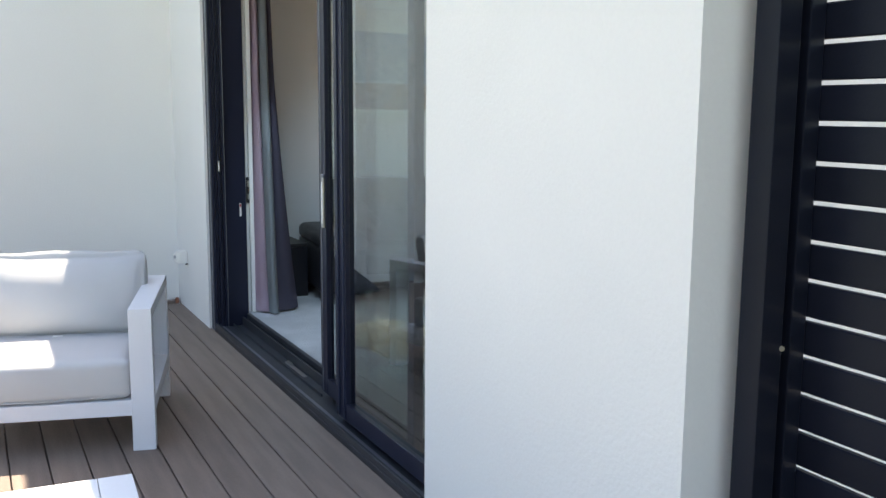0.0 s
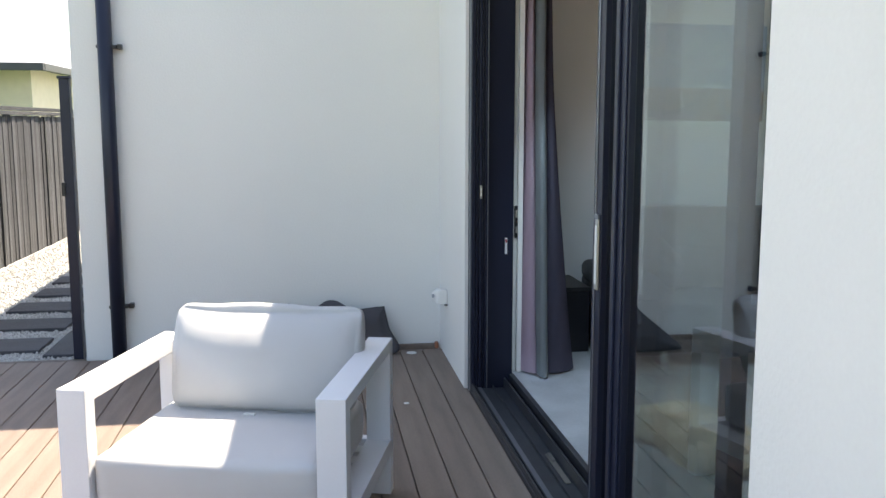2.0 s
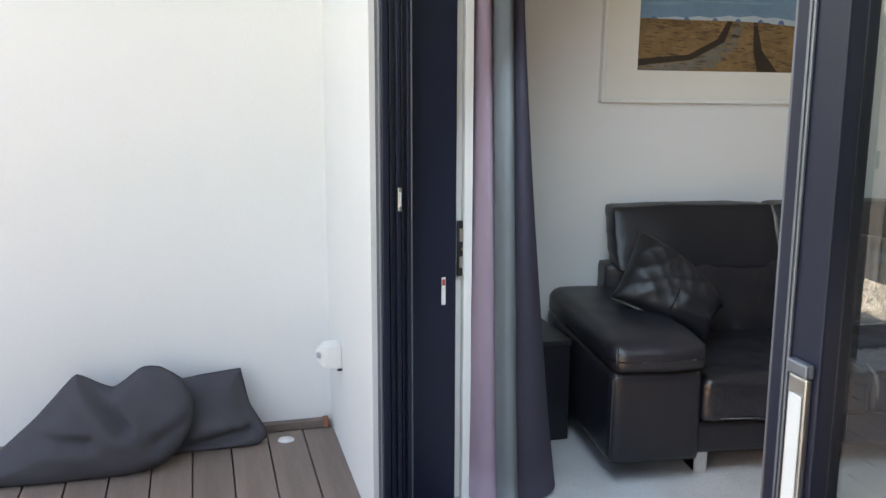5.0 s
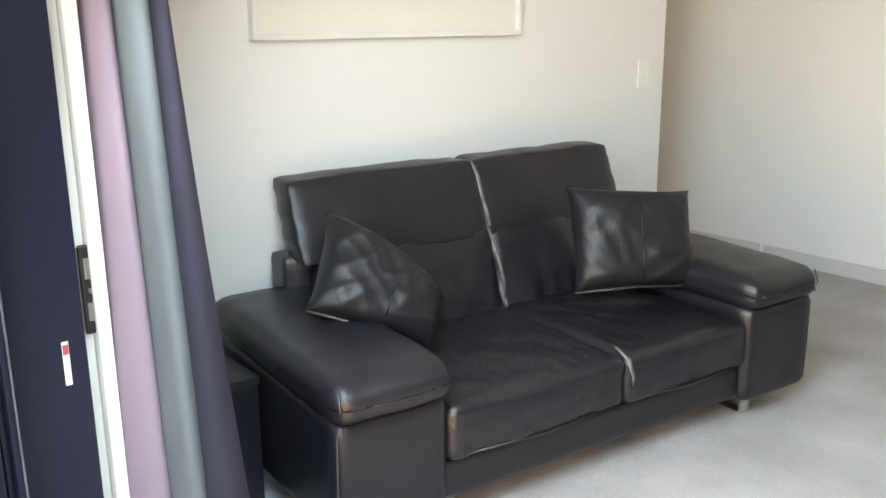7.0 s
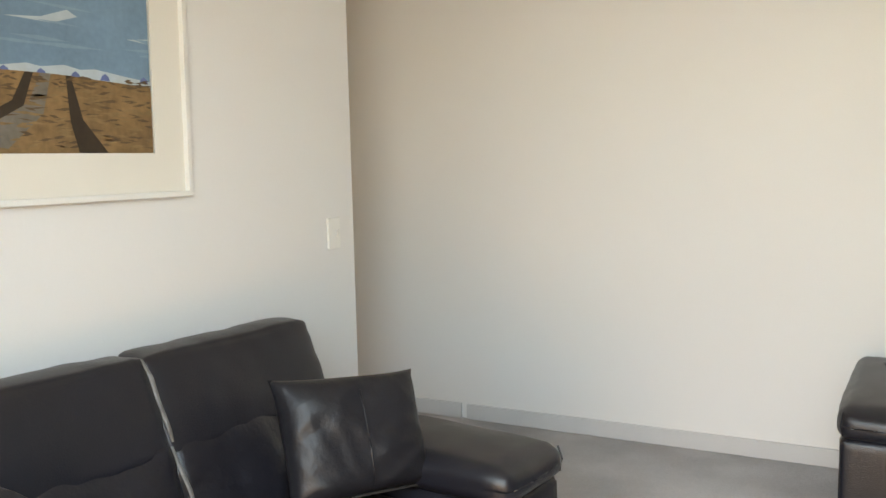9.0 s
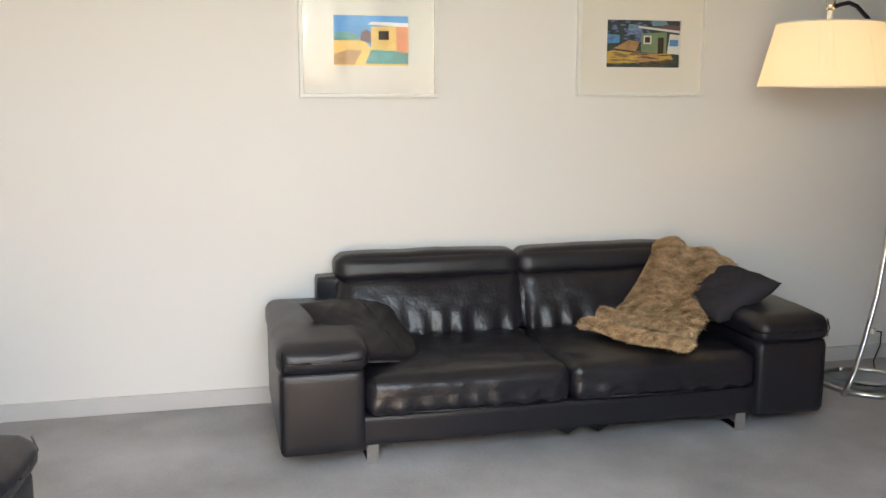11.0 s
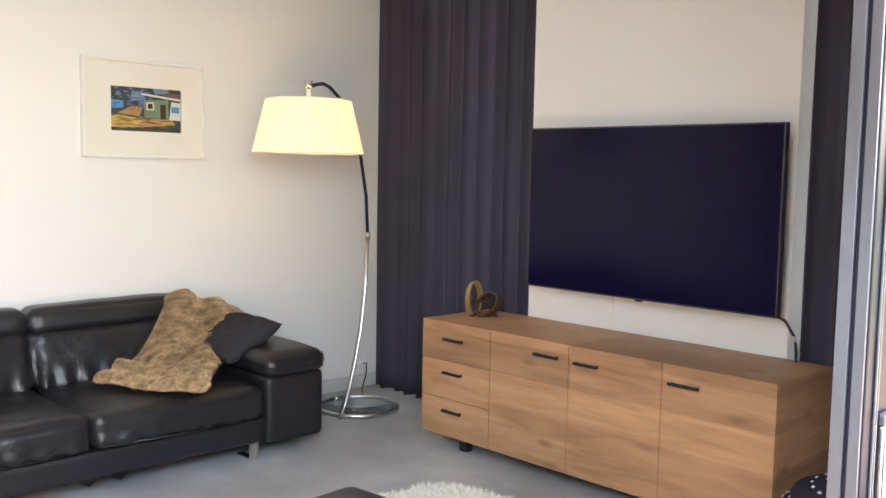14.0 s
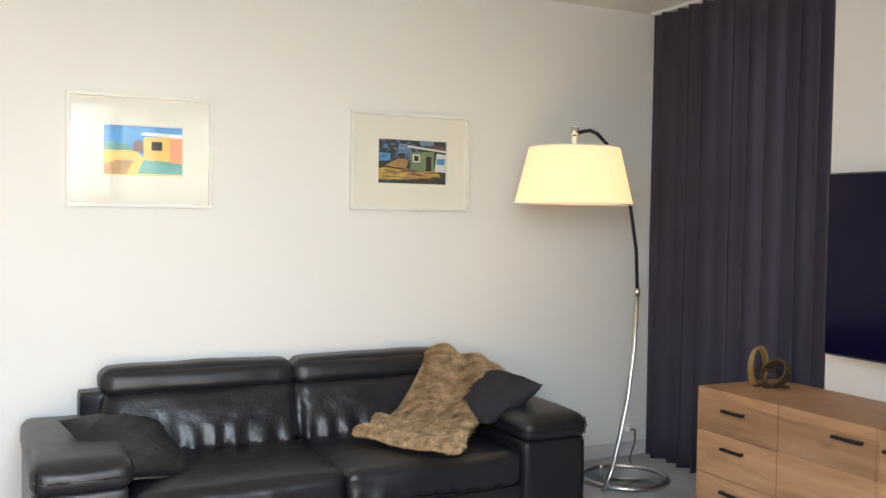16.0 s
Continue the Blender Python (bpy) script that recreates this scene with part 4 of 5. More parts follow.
zt = Z1 + 0.0015
for z0, z1 in ((Z0, 0.252), (0.252, 0.433), (0.433, zt)):
    front("drawer", 1.338, LX + 0.0015, z0, z1, 1.505, 1.625, z1 - (0.055 if z1 < 0.5 else 0.080))
front("door", 0.898, 1.338, Z0, zt, 0.945, 1.075, 0.553)
front("door", 0.455, 0.898, Z0, zt, 0.742, 0.862, 0.548)
front("door", -0.0015, 0.455, Z0, zt, 0.290, 0.418, 0.545)
for x, y in ((0.12, 0.07), (0.12, DY - 0.10), (0.85, 0.12), (LX - 0.25, 0.07), (LX - 0.25, DY - 0.10)):
    part("leg", box((x, y, 0), (x + 0.045, y + 0.045, Z0), 0.003), BLACK_PLASTIC, sb)

# ---- twisted ring ornament ----
orn = thing("ring_ornament", (4.475, 2.90, FLOOR + Z1), "dark bronze and brass intertwined ring sculpture on the sideboard", "ornament", 20)


def band(bm, rx, rz, w, t, m, n=48):
    prev, first = None, None
    for k in range(n):
        a = 2 * math.pi * k / n
        tw = 0.35 * math.sin(a)
        c = Vector((rx * math.cos(a), 0, rz * math.sin(a)))
        o_ = Vector((math.cos(a), 0, math.sin(a)))
        s_ = Vector((math.sin(tw) * o_.x, math.cos(tw), math.sin(tw) * o_.z))
        q = [bm.verts.new(m @ (c + o_ * t * i + s_ * w * j)) for i, j in ((-.5, -.5), (.5, -.5), (.5, .5), (-.5, .5))]
        if prev:
            for i in range(4):
                bm.faces.new((prev[i], prev[(i + 1) % 4], q[(i + 1) % 4], q[i]))
        first = first or q
        prev = q
    for i in range(4):
        bm.faces.new((prev[i], prev[(i + 1) % 4], first[(i + 1) % 4], first[i]))
    bmesh.ops.recalc_face_normals(bm, faces=bm.faces)


bm = bmesh.new()
band(bm, 0.055, 0.095, 0.035, 0.010, pose(0.02, 0.02, 0.100, 0, 0, 70))
part("ring", bm, BRASS, orn, "bright brass upright ring")
bm = bmesh.new()
band(bm, 0.085, 0.060, 0.035, 0.012, pose(-0.07, 0.0, 0.072, 20, 30, -10))
part("ring", bm, BRONZE, orn, "dark bronze leaning ring")
bm = bmesh.new()
band(bm, 0.070, 0.045, 0.03, 0.012, pose(-0.02, 0.02, 0.050, -25, -10, 30))
part("ring", bm, BRONZE, orn)
for x, y in ((0.02, 0.03), (-0.12, -0.02), (-0.04, 0.04)):
    part("foot", box((x - 0.018, y - 0.014, 0.0), (x + 0.018, y + 0.014, 0.018), 0.005), BRONZE, orn)

orn.scale = (0.78, 0.78, 0.86)

# ---- television ----
tv = thing("television", (2.989, 2.69, 0.878), "large black flat television mounted on the white wall above the sideboard", "television")
TW, TH = 1.237, 0.735
part("panel", box((0.006, 0.115, 0.006), (TW - 0.006, 0.137, TH - 0.006), 0.002), SCREEN, tv)
fb = bmesh.new()
for a, b in (((0, 0.105, 0), (TW, 0.139, 0.0055)), ((0, 0.105, TH - 0.0055), (TW, 0.139, TH)), ((0, 0.105, 0.006), (0.0055, 0.139, TH - 0.006)), ((TW - 0.0055, 0.105, 0.006), (TW, 0.139, TH - 0.006))):
    add_box(fb, a, b, 0.001)
part("bezel", fb, BEZEL, tv, "thin metallic bezel")
part("back_cover", box((0.02, 0.085, 0.02), (TW - 0.02, 0.112, TH - 0.02), 0.008), BLACK_PLASTIC, tv)
part("wall_bracket", box((0.45, 0.0, 0.25), (0.80, 0.085, 0.50), 0.003), BLACK_PLASTIC, tv)
part("sensor", box((TW / 2 - 0.016, 0.120, -0.008), (TW / 2 + 0.016, 0.138, -0.001), 0.002), BLACK_PLASTIC, tv)

cable = thing("power_cable", (0, 0, 0), "black television cable curling down behind the sideboard", "cable")
part("sheath", add_tube(bmesh.new(), [(3.05, 2.76, 0.89), (2.99, 2.75, 0.86), (2.955, 2.74, 0.80), (2.95, 2.73, 0.74), (2.955, 2.72, 0.60), (2.98, 2.694, 0.3)], 0.006, 8), BLACK_PLASTIC, cable)
part("strain_sleeve", add_tube(bmesh.new(), [(2.96, 2.745, 0.805), (2.952, 2.742, 0.785)], 0.009, 8), REMOTE_G, cable)
cable2 = thing("white_cable", (0, 0, 0), "thin white cable hanging below the television", "cable")
part("sheath", add_tube(bmesh.new(), [(3.83, 2.70, 0.90), (3.82, 2.696, 0.80), (3.84, 2.694, 0.72), (3.85, 2.694, 0.60)], 0.003, 6), WHITE_PLASTIC, cable2)

# ---- arc floor lamp ----
lamp = thing("floor_lamp", (0, 0, 0), "arc floor lamp with lit cream shade, chrome stem and ring base", "floor lamp")
U = Vector((-0.361, 0.9325, 0))
B = Vector((5.17, 3.19, 0))


def arc(s_, z):
    return B + U * s_ + Vector((0, 0, z))


pole = [arc(0.03, 0.10), (arc(-0.05, 0.20)), arc(-0.111, 0.34), arc(-0.182, 0.54), arc(-0.229, 0.778), arc(-0.251, 1.05), arc(-0.230, 1.263), arc(-0.168, 1.466), arc(-0.049, 1.671), arc(0.062, 1.768), arc(0.15, 1.812), arc(0.21, 1.822), arc(0.27, 1.812), arc(0.315, 1.80)]
part("stem", add_tube(bmesh.new(), pole[:6], 0.0125, 14, 0.7), STEEL, lamp, "steel lower stem")
part("stem", add_tube(bmesh.new(), pole[5:], 0.009, 14), DARK_ALU, lamp, "slim dark upper stem")
part("joint", add_tube(bmesh.new(), [pole[5] - Vector((0, 0, 0.02)), pole[5] + Vector((0, 0, 0.02))], 0.0145, 14), STEEL, lamp)
RC = Vector((5.30, 2.98, FLOOR))
part("base_ring", add_tube(bmesh.new(), [(RC.x + 0.215 * math.cos(a), RC.y + 0.215 * math.sin(a), FLOOR + 0.014) for a in [2 * math.pi * k / 48 for k in range(49)]], 0.013, 10), STEEL, lamp, "steel ring base")
plate = bmesh.new()
add_lathe(plate, [(0.0, FLOOR + 0.002), (0.202, FLOOR + 0.002), (0.202, FLOOR + 0.006), (0.0, FLOOR + 0.0065)], 40, (RC.x, RC.y))
part("base_plate", plate, PRINT_GLASS, lamp).visible_shadow = False
SC = B + U * 0.335
part("finial", add_tube(bmesh.new(), [(SC.x, SC.y, 1.83), (SC.x, SC.y, 1.74)], 0.011, 10), WHITE_PLASTIC, lamp)
part("collar", add_tube(bmesh.new(), [(SC.x, SC.y, 1.825), (SC.x, SC.y, 1.785)], 0.018, 12), CHROME, lamp)
sh = bmesh.new()
add_lathe(sh, [(0.205, 1.733), (0.2665, 1.480)], 56, (SC.x, SC.y))
bmesh.ops.solidify(sh, geom=sh.faces[:], thickness=0.002)
part("shade", sh, SHADE, lamp, "glowing cream fabric shade", smooth=True)
hemb = bmesh.new()
for z, r_ in ((1.733, 0.205), (1.480, 0.2665)):
    add_tube(hemb, [(SC.x + r_ * math.cos(a), SC.y + r_ * math.sin(a), z) for a in [2 * math.pi * k / 56 for k in range(57)]], 0.003, 6)
part("hem", hemb, MAT_BOARD, lamp)
sp = bmesh.new()
for k in range(3):
    a = 2 * math.pi * k / 3
    add_tube(sp, [(SC.x, SC.y, 1.730), (SC.x + 0.203 * math.cos(a), SC.y + 0.203 * math.sin(a), 1.730)], 0.0025, 6)
part("spider", sp, WHITE_PLASTIC, lamp)
bulb = bmesh.new()
bmesh.ops.create_uvsphere(bulb, u_segments=16, v_segments=10, radius=0.03)
turned(bulb, Matrix.Translation((SC.x, SC.y, 1.66)))
part("bulb", bulb, glow(material("lit_bulb", (0.9, 0.8, 0.6), 0.4, bump=0), (1.0, 0.78, 0.45), 1.0), lamp, smooth=True)
cord = thing("lamp_cord", (0, 0, 0), "black lamp cord looping from the wall socket to the floor", "cable")
part("cord", add_tube(bmesh.new(), [(5.675, 2.66, 0.24), (5.62, 2.66, 0.25), (5.57, 2.70, 0.20), (5.56, 2.74, 0.12), (5.53, 2.76, 0.097), (5.46, 2.80, 0.096), (5.40, 2.78, 0.096)], 0.0035, 8), BLACK_PLASTIC, cord)
part("plug", box((5.655, 2.645, 0.225), (5.69, 2.675, 0.255), 0.004), WHITE_PLASTIC, cord)
sock = thing("wall_socket", (5.699, 2.66, 0.24), "white wall socket low beside the curtain", "socket")
part("plate", box((-0.009, -0.058, -0.037), (0.0, 0.058, 0.037), 0.003), WHITE_PLASTIC, sock)

# ---- curtains ----
def pleats(name, x0, x1, y, z0, z1, amp, waves, mat, label, parent=None, spread=0.0, phase=0.0, thick=0.003):
    c = thing(name, (0, 0, 0), label, "curtain") if parent is None else parent
    bm = bmesh.new()
    nx, nz = waves * 14, 16
    rows = []
    for j in range(nz + 1):
        f = j / nz
        z = z1 + (z0 - z1) * f
        row = []
        for i in range(nx + 1):
            u = i / nx
            ph = 2 * math.pi * waves * u + phase
            w = 0.35 * noise.noise(Vector((u * 7, f * 1.2, phase))) * f
            am = amp * (0.75 + 0.45 * noise.noise(Vector((u * waves * 0.9, 3.3, phase))) + 0.15 * f)
            row.append(bm.verts.new((x0 + (x1 - x0) * u + 0.018 * math.sin(ph * 1 + 1.3 + w * 3), y + am * (math.sin(ph + w * 2.5) + 0.22 * math.sin(2.7 * ph)), z)))
        rows.append(row)
    for a, b in zip(rows, rows[1:]):
        for i in range(nx):
            bm.faces.new((a[i], a[i + 1], b[i + 1], b[i])).smooth = True
    bmesh.ops.solidify(bm, geom=bm.faces[:], thickness=thick)
    part("cloth", bm, mat, c, smooth=True)
    return c


cL = pleats("curtain", 4.345, 5.625, 2.565, FLOOR + 0.012, 2.541, 0.046, 12, CURTAIN, "full-length pleated charcoal curtain in the window bay beside the television", phase=0.4)
part("heading_tape", box((4.345, 2.512, 2.50), (5.625, 2.516, 2.541), 0.001), CURTAIN, cL)
cR = pleats("curtain", 2.02, 2.985, 2.57, FLOOR + 0.012, 2.541, 0.046, 8, CURTAIN, "full-length charcoal curtain in the narrow window bay near the door", phase=1.9)


def door_curtain():
    c = thing("curtain", (0, 0, 0), "drawn-back charcoal door curtain showing its pink lining and grey hem", "curtain")

    def strip(name, mat, top, bottom, label=""):
        bm = bmesh.new()
        nz, sub = 20, 6
        rows = []
        for j in range(nz + 1):
            f = j / nz
            e = f ** 1.7
            row = []
            pts = [Vector(a).lerp(Vector(b), e) for a, b in zip(top, bottom)]
            for i in range(len(pts) - 1):
                for k in range(sub + (1 if i == len(pts) - 2 else 0)):
                    q = k / sub
                    p0, p1, p2, p3 = pts[max(i - 1, 0)], pts[i], pts[i + 1], pts[min(i + 2, len(pts) - 1)]
                    p = 0.5 * (2 * p1 + (p2 - p0) * q + (2 * p0 - 5 * p1 + 4 * p2 - p3) * q * q + (3 * p1 - p0 - 3 * p2 + p3) * q ** 3)
                    wob = 0.006 * noise.noise(Vector((i + q, f * 5, 0.3)))
                    row.append(bm.verts.new((p.x + wob, p.y + wob, 2.515 + (FLOOR + 0.012 - 2.515) * f)))
            rows.append(row)
        for a, b in zip(rows, rows[1:]):
            for i in range(len(a) - 1):
                bm.faces.new((a[i], a[i + 1], b[i + 1], b[i])).smooth = True
        bmesh.ops.solidify(bm, geom=bm.faces[:], thickness=0.003)
        return part(name, bm, mat, c, label, smooth=True)
    strip("lining", PINK, [(2.007, 6.910, 0), (1.997, 6.810, 0), (2.012, 6.700, 0), (2.037, 6.660, 0), (2.057, 6.700, 0)],
          [(2.002, 6.910, 0), (1.982, 6.780, 0), (2.002, 6.640, 0), (2.052, 6.580, 0), (2.077, 6.600, 0)], "dusky pink curtain lining")
    strip("hem", LINING, [(2.052, 6.700, 0), (2.060, 6.650, 0), (2.082, 6.625, 0), (2.104, 6.650, 0), (2.110, 6.710, 0)],
          [(2.062, 6.600, 0), (2.067, 6.515, 0), (2.087, 6.490, 0), (2.112, 6.520, 0), (2.117, 6.590, 0)], "grey turned curtain hem")
    strip("cloth", CURTAIN, [(2.110, 6.710, 0), (2.115, 6.670, 0), (2.127, 6.660, 0), (2.137, 6.720, 0), (2.122, 6.790, 0), (2.102, 6.860, 0), (2.122, 6.930, 0), (2.092, 6.990, 0)],
          [(2.115, 6.590, 0), (2.142, 6.580, 0), (2.212, 6.590, 0), (2.287, 6.660, 0), (2.272, 6.760, 0), (2.192, 6.820, 0), (2.252, 6.910, 0), (2.172, 6.990, 0)])


door_curtain()
slab("trim_curtain_track", (1.98, 6.50, 2.515), (2.24, 7.2, 2.56), TRIM, bevel=0.003)

# ---- pictures ----
def picture(place, turn, w, h, ox0, oz0, ox1, oz1, label, painter, glazed=True, board=MAT_BOARD):
    p = thing("framed_picture", place, label, "picture", turn, "framed pictures")
    fb = bmesh.new()
    t = 0.016
    for a, b in (((0, -0.030, 0), (w, 0, t)), ((0, -0.030, h - t), (w, 0, h)), ((0, -0.030, t), (t, 0, h - t)), ((w - t, -0.030, t), (w, 0, h - t))):
        add_box(fb, a, b, 0.002)
    part("frame", fb, FRAME_WHITE, p, "white box frame")
    for a, b in (((t, -0.014, t), (w - t, -0.010, oz0)), ((t, -0.014, oz1), (w - t, -0.010, h - t)), ((t, -0.014, oz0), (ox0, -0.010, oz1)), ((ox1, -0.014, oz0), (w - t, -0.010, oz1))):
        part("mount", box(a, b), board, p, "cream mount board")
    pr = new("print")
    pr.parent = p
    pr.location = (ox0, -0.004, oz0)
    painter(pr, ox1 - ox0, oz1 - oz0)
    if not glazed:
        return p
    g = part("glazing", box((t, -0.024, t), (w - t, -0.0215, h - t)), PRINT_GLASS, p)
    g.visible_shadow = False
    return p


def patch(parent, name, pts, mat, layer):
    bm = bmesh.new()
    vs = [bm.verts.new((x, -0.0004 * layer, z)) for x, z in pts]
    bm.faces.new(vs)
    part(name, bm, mat, parent)


P_SKY = flat_paint("painted_sky", (0.15, 0.26, 0.36), 0.2, 5)
P_CLOUD = flat_paint("painted_cloud", (0.42, 0.50, 0.54), 0.1)
P_HAZE = flat_paint("painted_haze", (0.19, 0.31, 0.40), 0.15, 5)
P_FIELD = flat_paint("painted_dry_field", (0.23, 0.135, 0.058), 0.45, 9)
P_TRACK = flat_paint("painted_track", (0.17, 0.15, 0.125), 0.3)
P_DARK = flat_paint("painted_shadow", (0.035, 0.022, 0.012), 0.3)
P_HILL = flat_paint("painted_hills", (0.10, 0.14, 0.30), 0.3)
P_SAND = flat_paint("painted_sand", (0.52, 0.33, 0.08), 0.25)
P_GREEN = flat_paint("painted_hut", (0.16, 0.24, 0.14), 0.2)
P_BLUE = flat_paint("painted_sea", (0.05, 0.25, 0.50), 0.25)
P_LEAF = flat_paint("painted_foliage", (0.03, 0.05, 0.045), 0.5, 30)
P_ORANGE = flat_paint("painted_orange_wall", (0.60, 0.20, 0.09), 0.2)
P_YELLOW = flat_paint("painted_yellow_wall", (0.66, 0.42, 0.13), 0.2)
P_TEAL = flat_paint("painted_teal", (0.09, 0.28, 0.26), 0.25)
P_ROOFR = flat_paint("painted_roof", (0.14, 0.07, 0.08), 0.2)
P_PALE = flat_paint("painted_pale", (0.62, 0.62, 0.58), 0.1)
P_STRAW = flat_paint("painted_straw", (0.235, 0.147, 0.066), 0.3, 20)
P_UMBER = flat_paint("painted_umber", (0.115, 0.070, 0.034), 0.3, 20)
P_TAN = flat_paint("painted_tan", (0.40, 0.22, 0.10), 0.3)


def strokes(p, w, h, x0, x1, z0, z1, n, mat, layer, seed, long_=0.07, tall=0.012):
    r = random.Random(seed)
    bm = bmesh.new()
    for _ in range(n):
        x, z = r.uniform(x0, x1), r.uniform(z0, z1)
        a, b, sl = long_ * r.uniform(0.4, 1), tall * r.uniform(0.5, 1.2), r.uniform(-0.015, 0.015)
        pts = [(x, z), (min(x1, x + a * 0.5), z - b * 0.6 + sl * 0.5), (min(x1, x + a), z + sl), (min(x1, x + a * 0.5), z + b * 0.6 + sl * 0.5)]
        bm.faces.new([bm.verts.new((px * w, -0.0004 * layer - 0.00003 * (_ % 9), pz * h)) for px, pz in pts])
    tagged(part("brush_stroke", bm, mat, p), kind="stuff")


def road_painting(p, w, h):
    q = lambda pts: [(x * w, z * h) for x, z in pts]
    patch(p, "sky", q([(0, 0.30), (1, 0.30), (1, 1), (0, 1)]), P_SKY, 0)
    patch(p, "cloud", q([(0.43, 0.565), (0.60, 0.56), (0.70, 0.60), (0.66, 0.625), (0.56, 0.58)]), P_CLOUD, 1)
    patch(p, "cloud", q([(0.1, 0.65), (0.3, 0.645), (0.36, 0.66), (0.2, 0.668)]), P_CLOUD, 1)
    patch(p, "cloud", q([(0.9, 0.53), (1, 0.52), (1, 0.545)]), P_CLOUD, 1)
    patch(p, "snow_range", q([(0.1, 0.35), (0.2, 0.362), (0.25, 0.356), (0.33, 0.37), (0.4, 0.36), (0.5, 0.38), (0.55, 0.37), (0.64, 0.385), (0.7, 0.37), (0.76, 0.378), (0.9, 0.355), (1, 0.34), (1, 0.3), (0.1, 0.3)]), P_CLOUD, 1)
    for x in (0.08, 0.26, 0.42, 0.55, 0.68, 0.80, 0.97):
        patch(p, "tree_line", q([(x - 0.02, 0.33), (x - 0.012, 0.352), (x, 0.362), (x + 0.015, 0.35), (x + 0.02, 0.33)]), P_HILL, 2)
    patch(p, "field", q([(0, 0), (1, 0), (1, 0.315), (0.85, 0.325), (0.6, 0.342), (0.5, 0.343), (0.3, 0.342), (0, 0.345)]), P_FIELD, 3)
    patch(p, "track", q([(0.18, 0), (0.42, 0.02), (0.55, 0.17), (0.585, 0.342), (0.545, 0.342), (0.50, 0.22), (0.30, 0.07), (0.0, 0.03), (0, 0)]), P_TRACK, 4)
    patch(p, "bank", q([(0.0, 0.03), (0.30, 0.075), (0.48, 0.20), (0.52, 0.342), (0.49, 0.342), (0.44, 0.22), (0.28, 0.11), (0, 0.075)]), P_DARK, 5)
    strokes(p, w, h, 0.0, 1.0, 0.02, 0.32, 150, P_STRAW, 4, 1, 0.10, 0.012)
    strokes(p, w, h, 0.0, 1.0, 0.02, 0.33, 140, P_UMBER, 4, 2, 0.09, 0.010)
    strokes(p, w, h, 0.0, 1.0, 0.305, 0.335, 60, P_UMBER, 6, 3, 0.05, 0.010)
    strokes(p, w, h, 0.0, 1.0, 0.42, 0.95, 40, P_HAZE, 1, 4, 0.35, 0.014)
    patch(p, "bank", q([(0.68, 0), (0.80, 0), (0.70, 0.15), (0.66, 0.34), (0.64, 0.34), (0.65, 0.14)]), P_DARK, 5)


def hut_print(p, w, h):
    q = lambda pts: [(x * w, z * h) for x, z in pts]
    strokes(p, w, h, 0.0, 0.45, 0.08, 0.34, 30, P_STRAW, 3, 5, 0.2, 0.04)
    strokes(p, w, h, 0.0, 0.6, 0.55, 0.98, 40, P_HILL, 2, 6, 0.12, 0.05)
    strokes(p, w, h, 0.4, 1.0, 0.02, 0.3, 24, P_UMBER, 3, 7, 0.2, 0.03)
    patch(p, "backing", q([(0, 0), (1, 0), (1, 1), (0, 1)]), P_LEAF, 0)
    patch(p, "sea", q([(0, 0.5), (0.18, 0.52), (0.18, 0.68), (0, 0.7)]), P_BLUE, 1)
    patch(p, "sky", q([(0.28, 0.7), (0.5, 0.7), (0.45, 0.9), (0.3, 0.92)]), P_SKY, 1)
    patch(p, "sky", q([(0.62, 0.88), (0.85, 0.9), (0.8, 1), (0.6, 1)]), P_SKY, 1)
    patch(p, "sand", q([(0, 0.08), (0.42, 0.10), (0.44, 0.30), (0.1, 0.36), (0, 0.33)]), P_SAND, 2)
    patch(p, "sand", q([(0.1, 0.40), (0.4, 0.34), (0.45, 0.55), (0.3, 0.58)]), P_TAN, 2)
    patch(p, "path", q([(0.42, 0.1), (0.92, 0.16), (0.88, 0.30), (0.44, 0.30)]), P_TAN, 2)
    patch(p, "sand", q([(0.72, 0.15), (0.92, 0.2), (0.84, 0.31), (0.72, 0.28)]), P_SAND, 3)
    patch(p, "hut", q([(0.47, 0.32), (0.82, 0.30), (0.82, 0.76), (0.47, 0.72)]), P_GREEN, 3)
    patch(p, "doorway", q([(0.70, 0.30), (0.78, 0.30), (0.78, 0.64), (0.70, 0.64)]), P_DARK, 4)
    patch(p, "window", q([(0.50, 0.50), (0.61, 0.50), (0.61, 0.68), (0.50, 0.68)]), P_PALE, 4)
    patch(p, "window_pane", q([(0.52, 0.53), (0.59, 0.53), (0.59, 0.65), (0.52, 0.65)]), P_DARK, 5)
    patch(p, "roof", q([(0.42, 0.84), (1.0, 0.74), (1.0, 0.79), (0.44, 0.88)]), P_PALE, 5)
    patch(p, "roof", q([(0.70, 0.84), (1.0, 0.79), (1.0, 0.9), (0.8, 0.92)]), P_ROOFR, 4)
    patch(p, "van", q([(0.83, 0.30), (1, 0.28), (1, 0.70), (0.86, 0.72)]), P_PALE, 3)
    patch(p, "van_window", q([(0.86, 0.46), (0.98, 0.46), (0.98, 0.60), (0.86, 0.60)]), P_BLUE, 4)


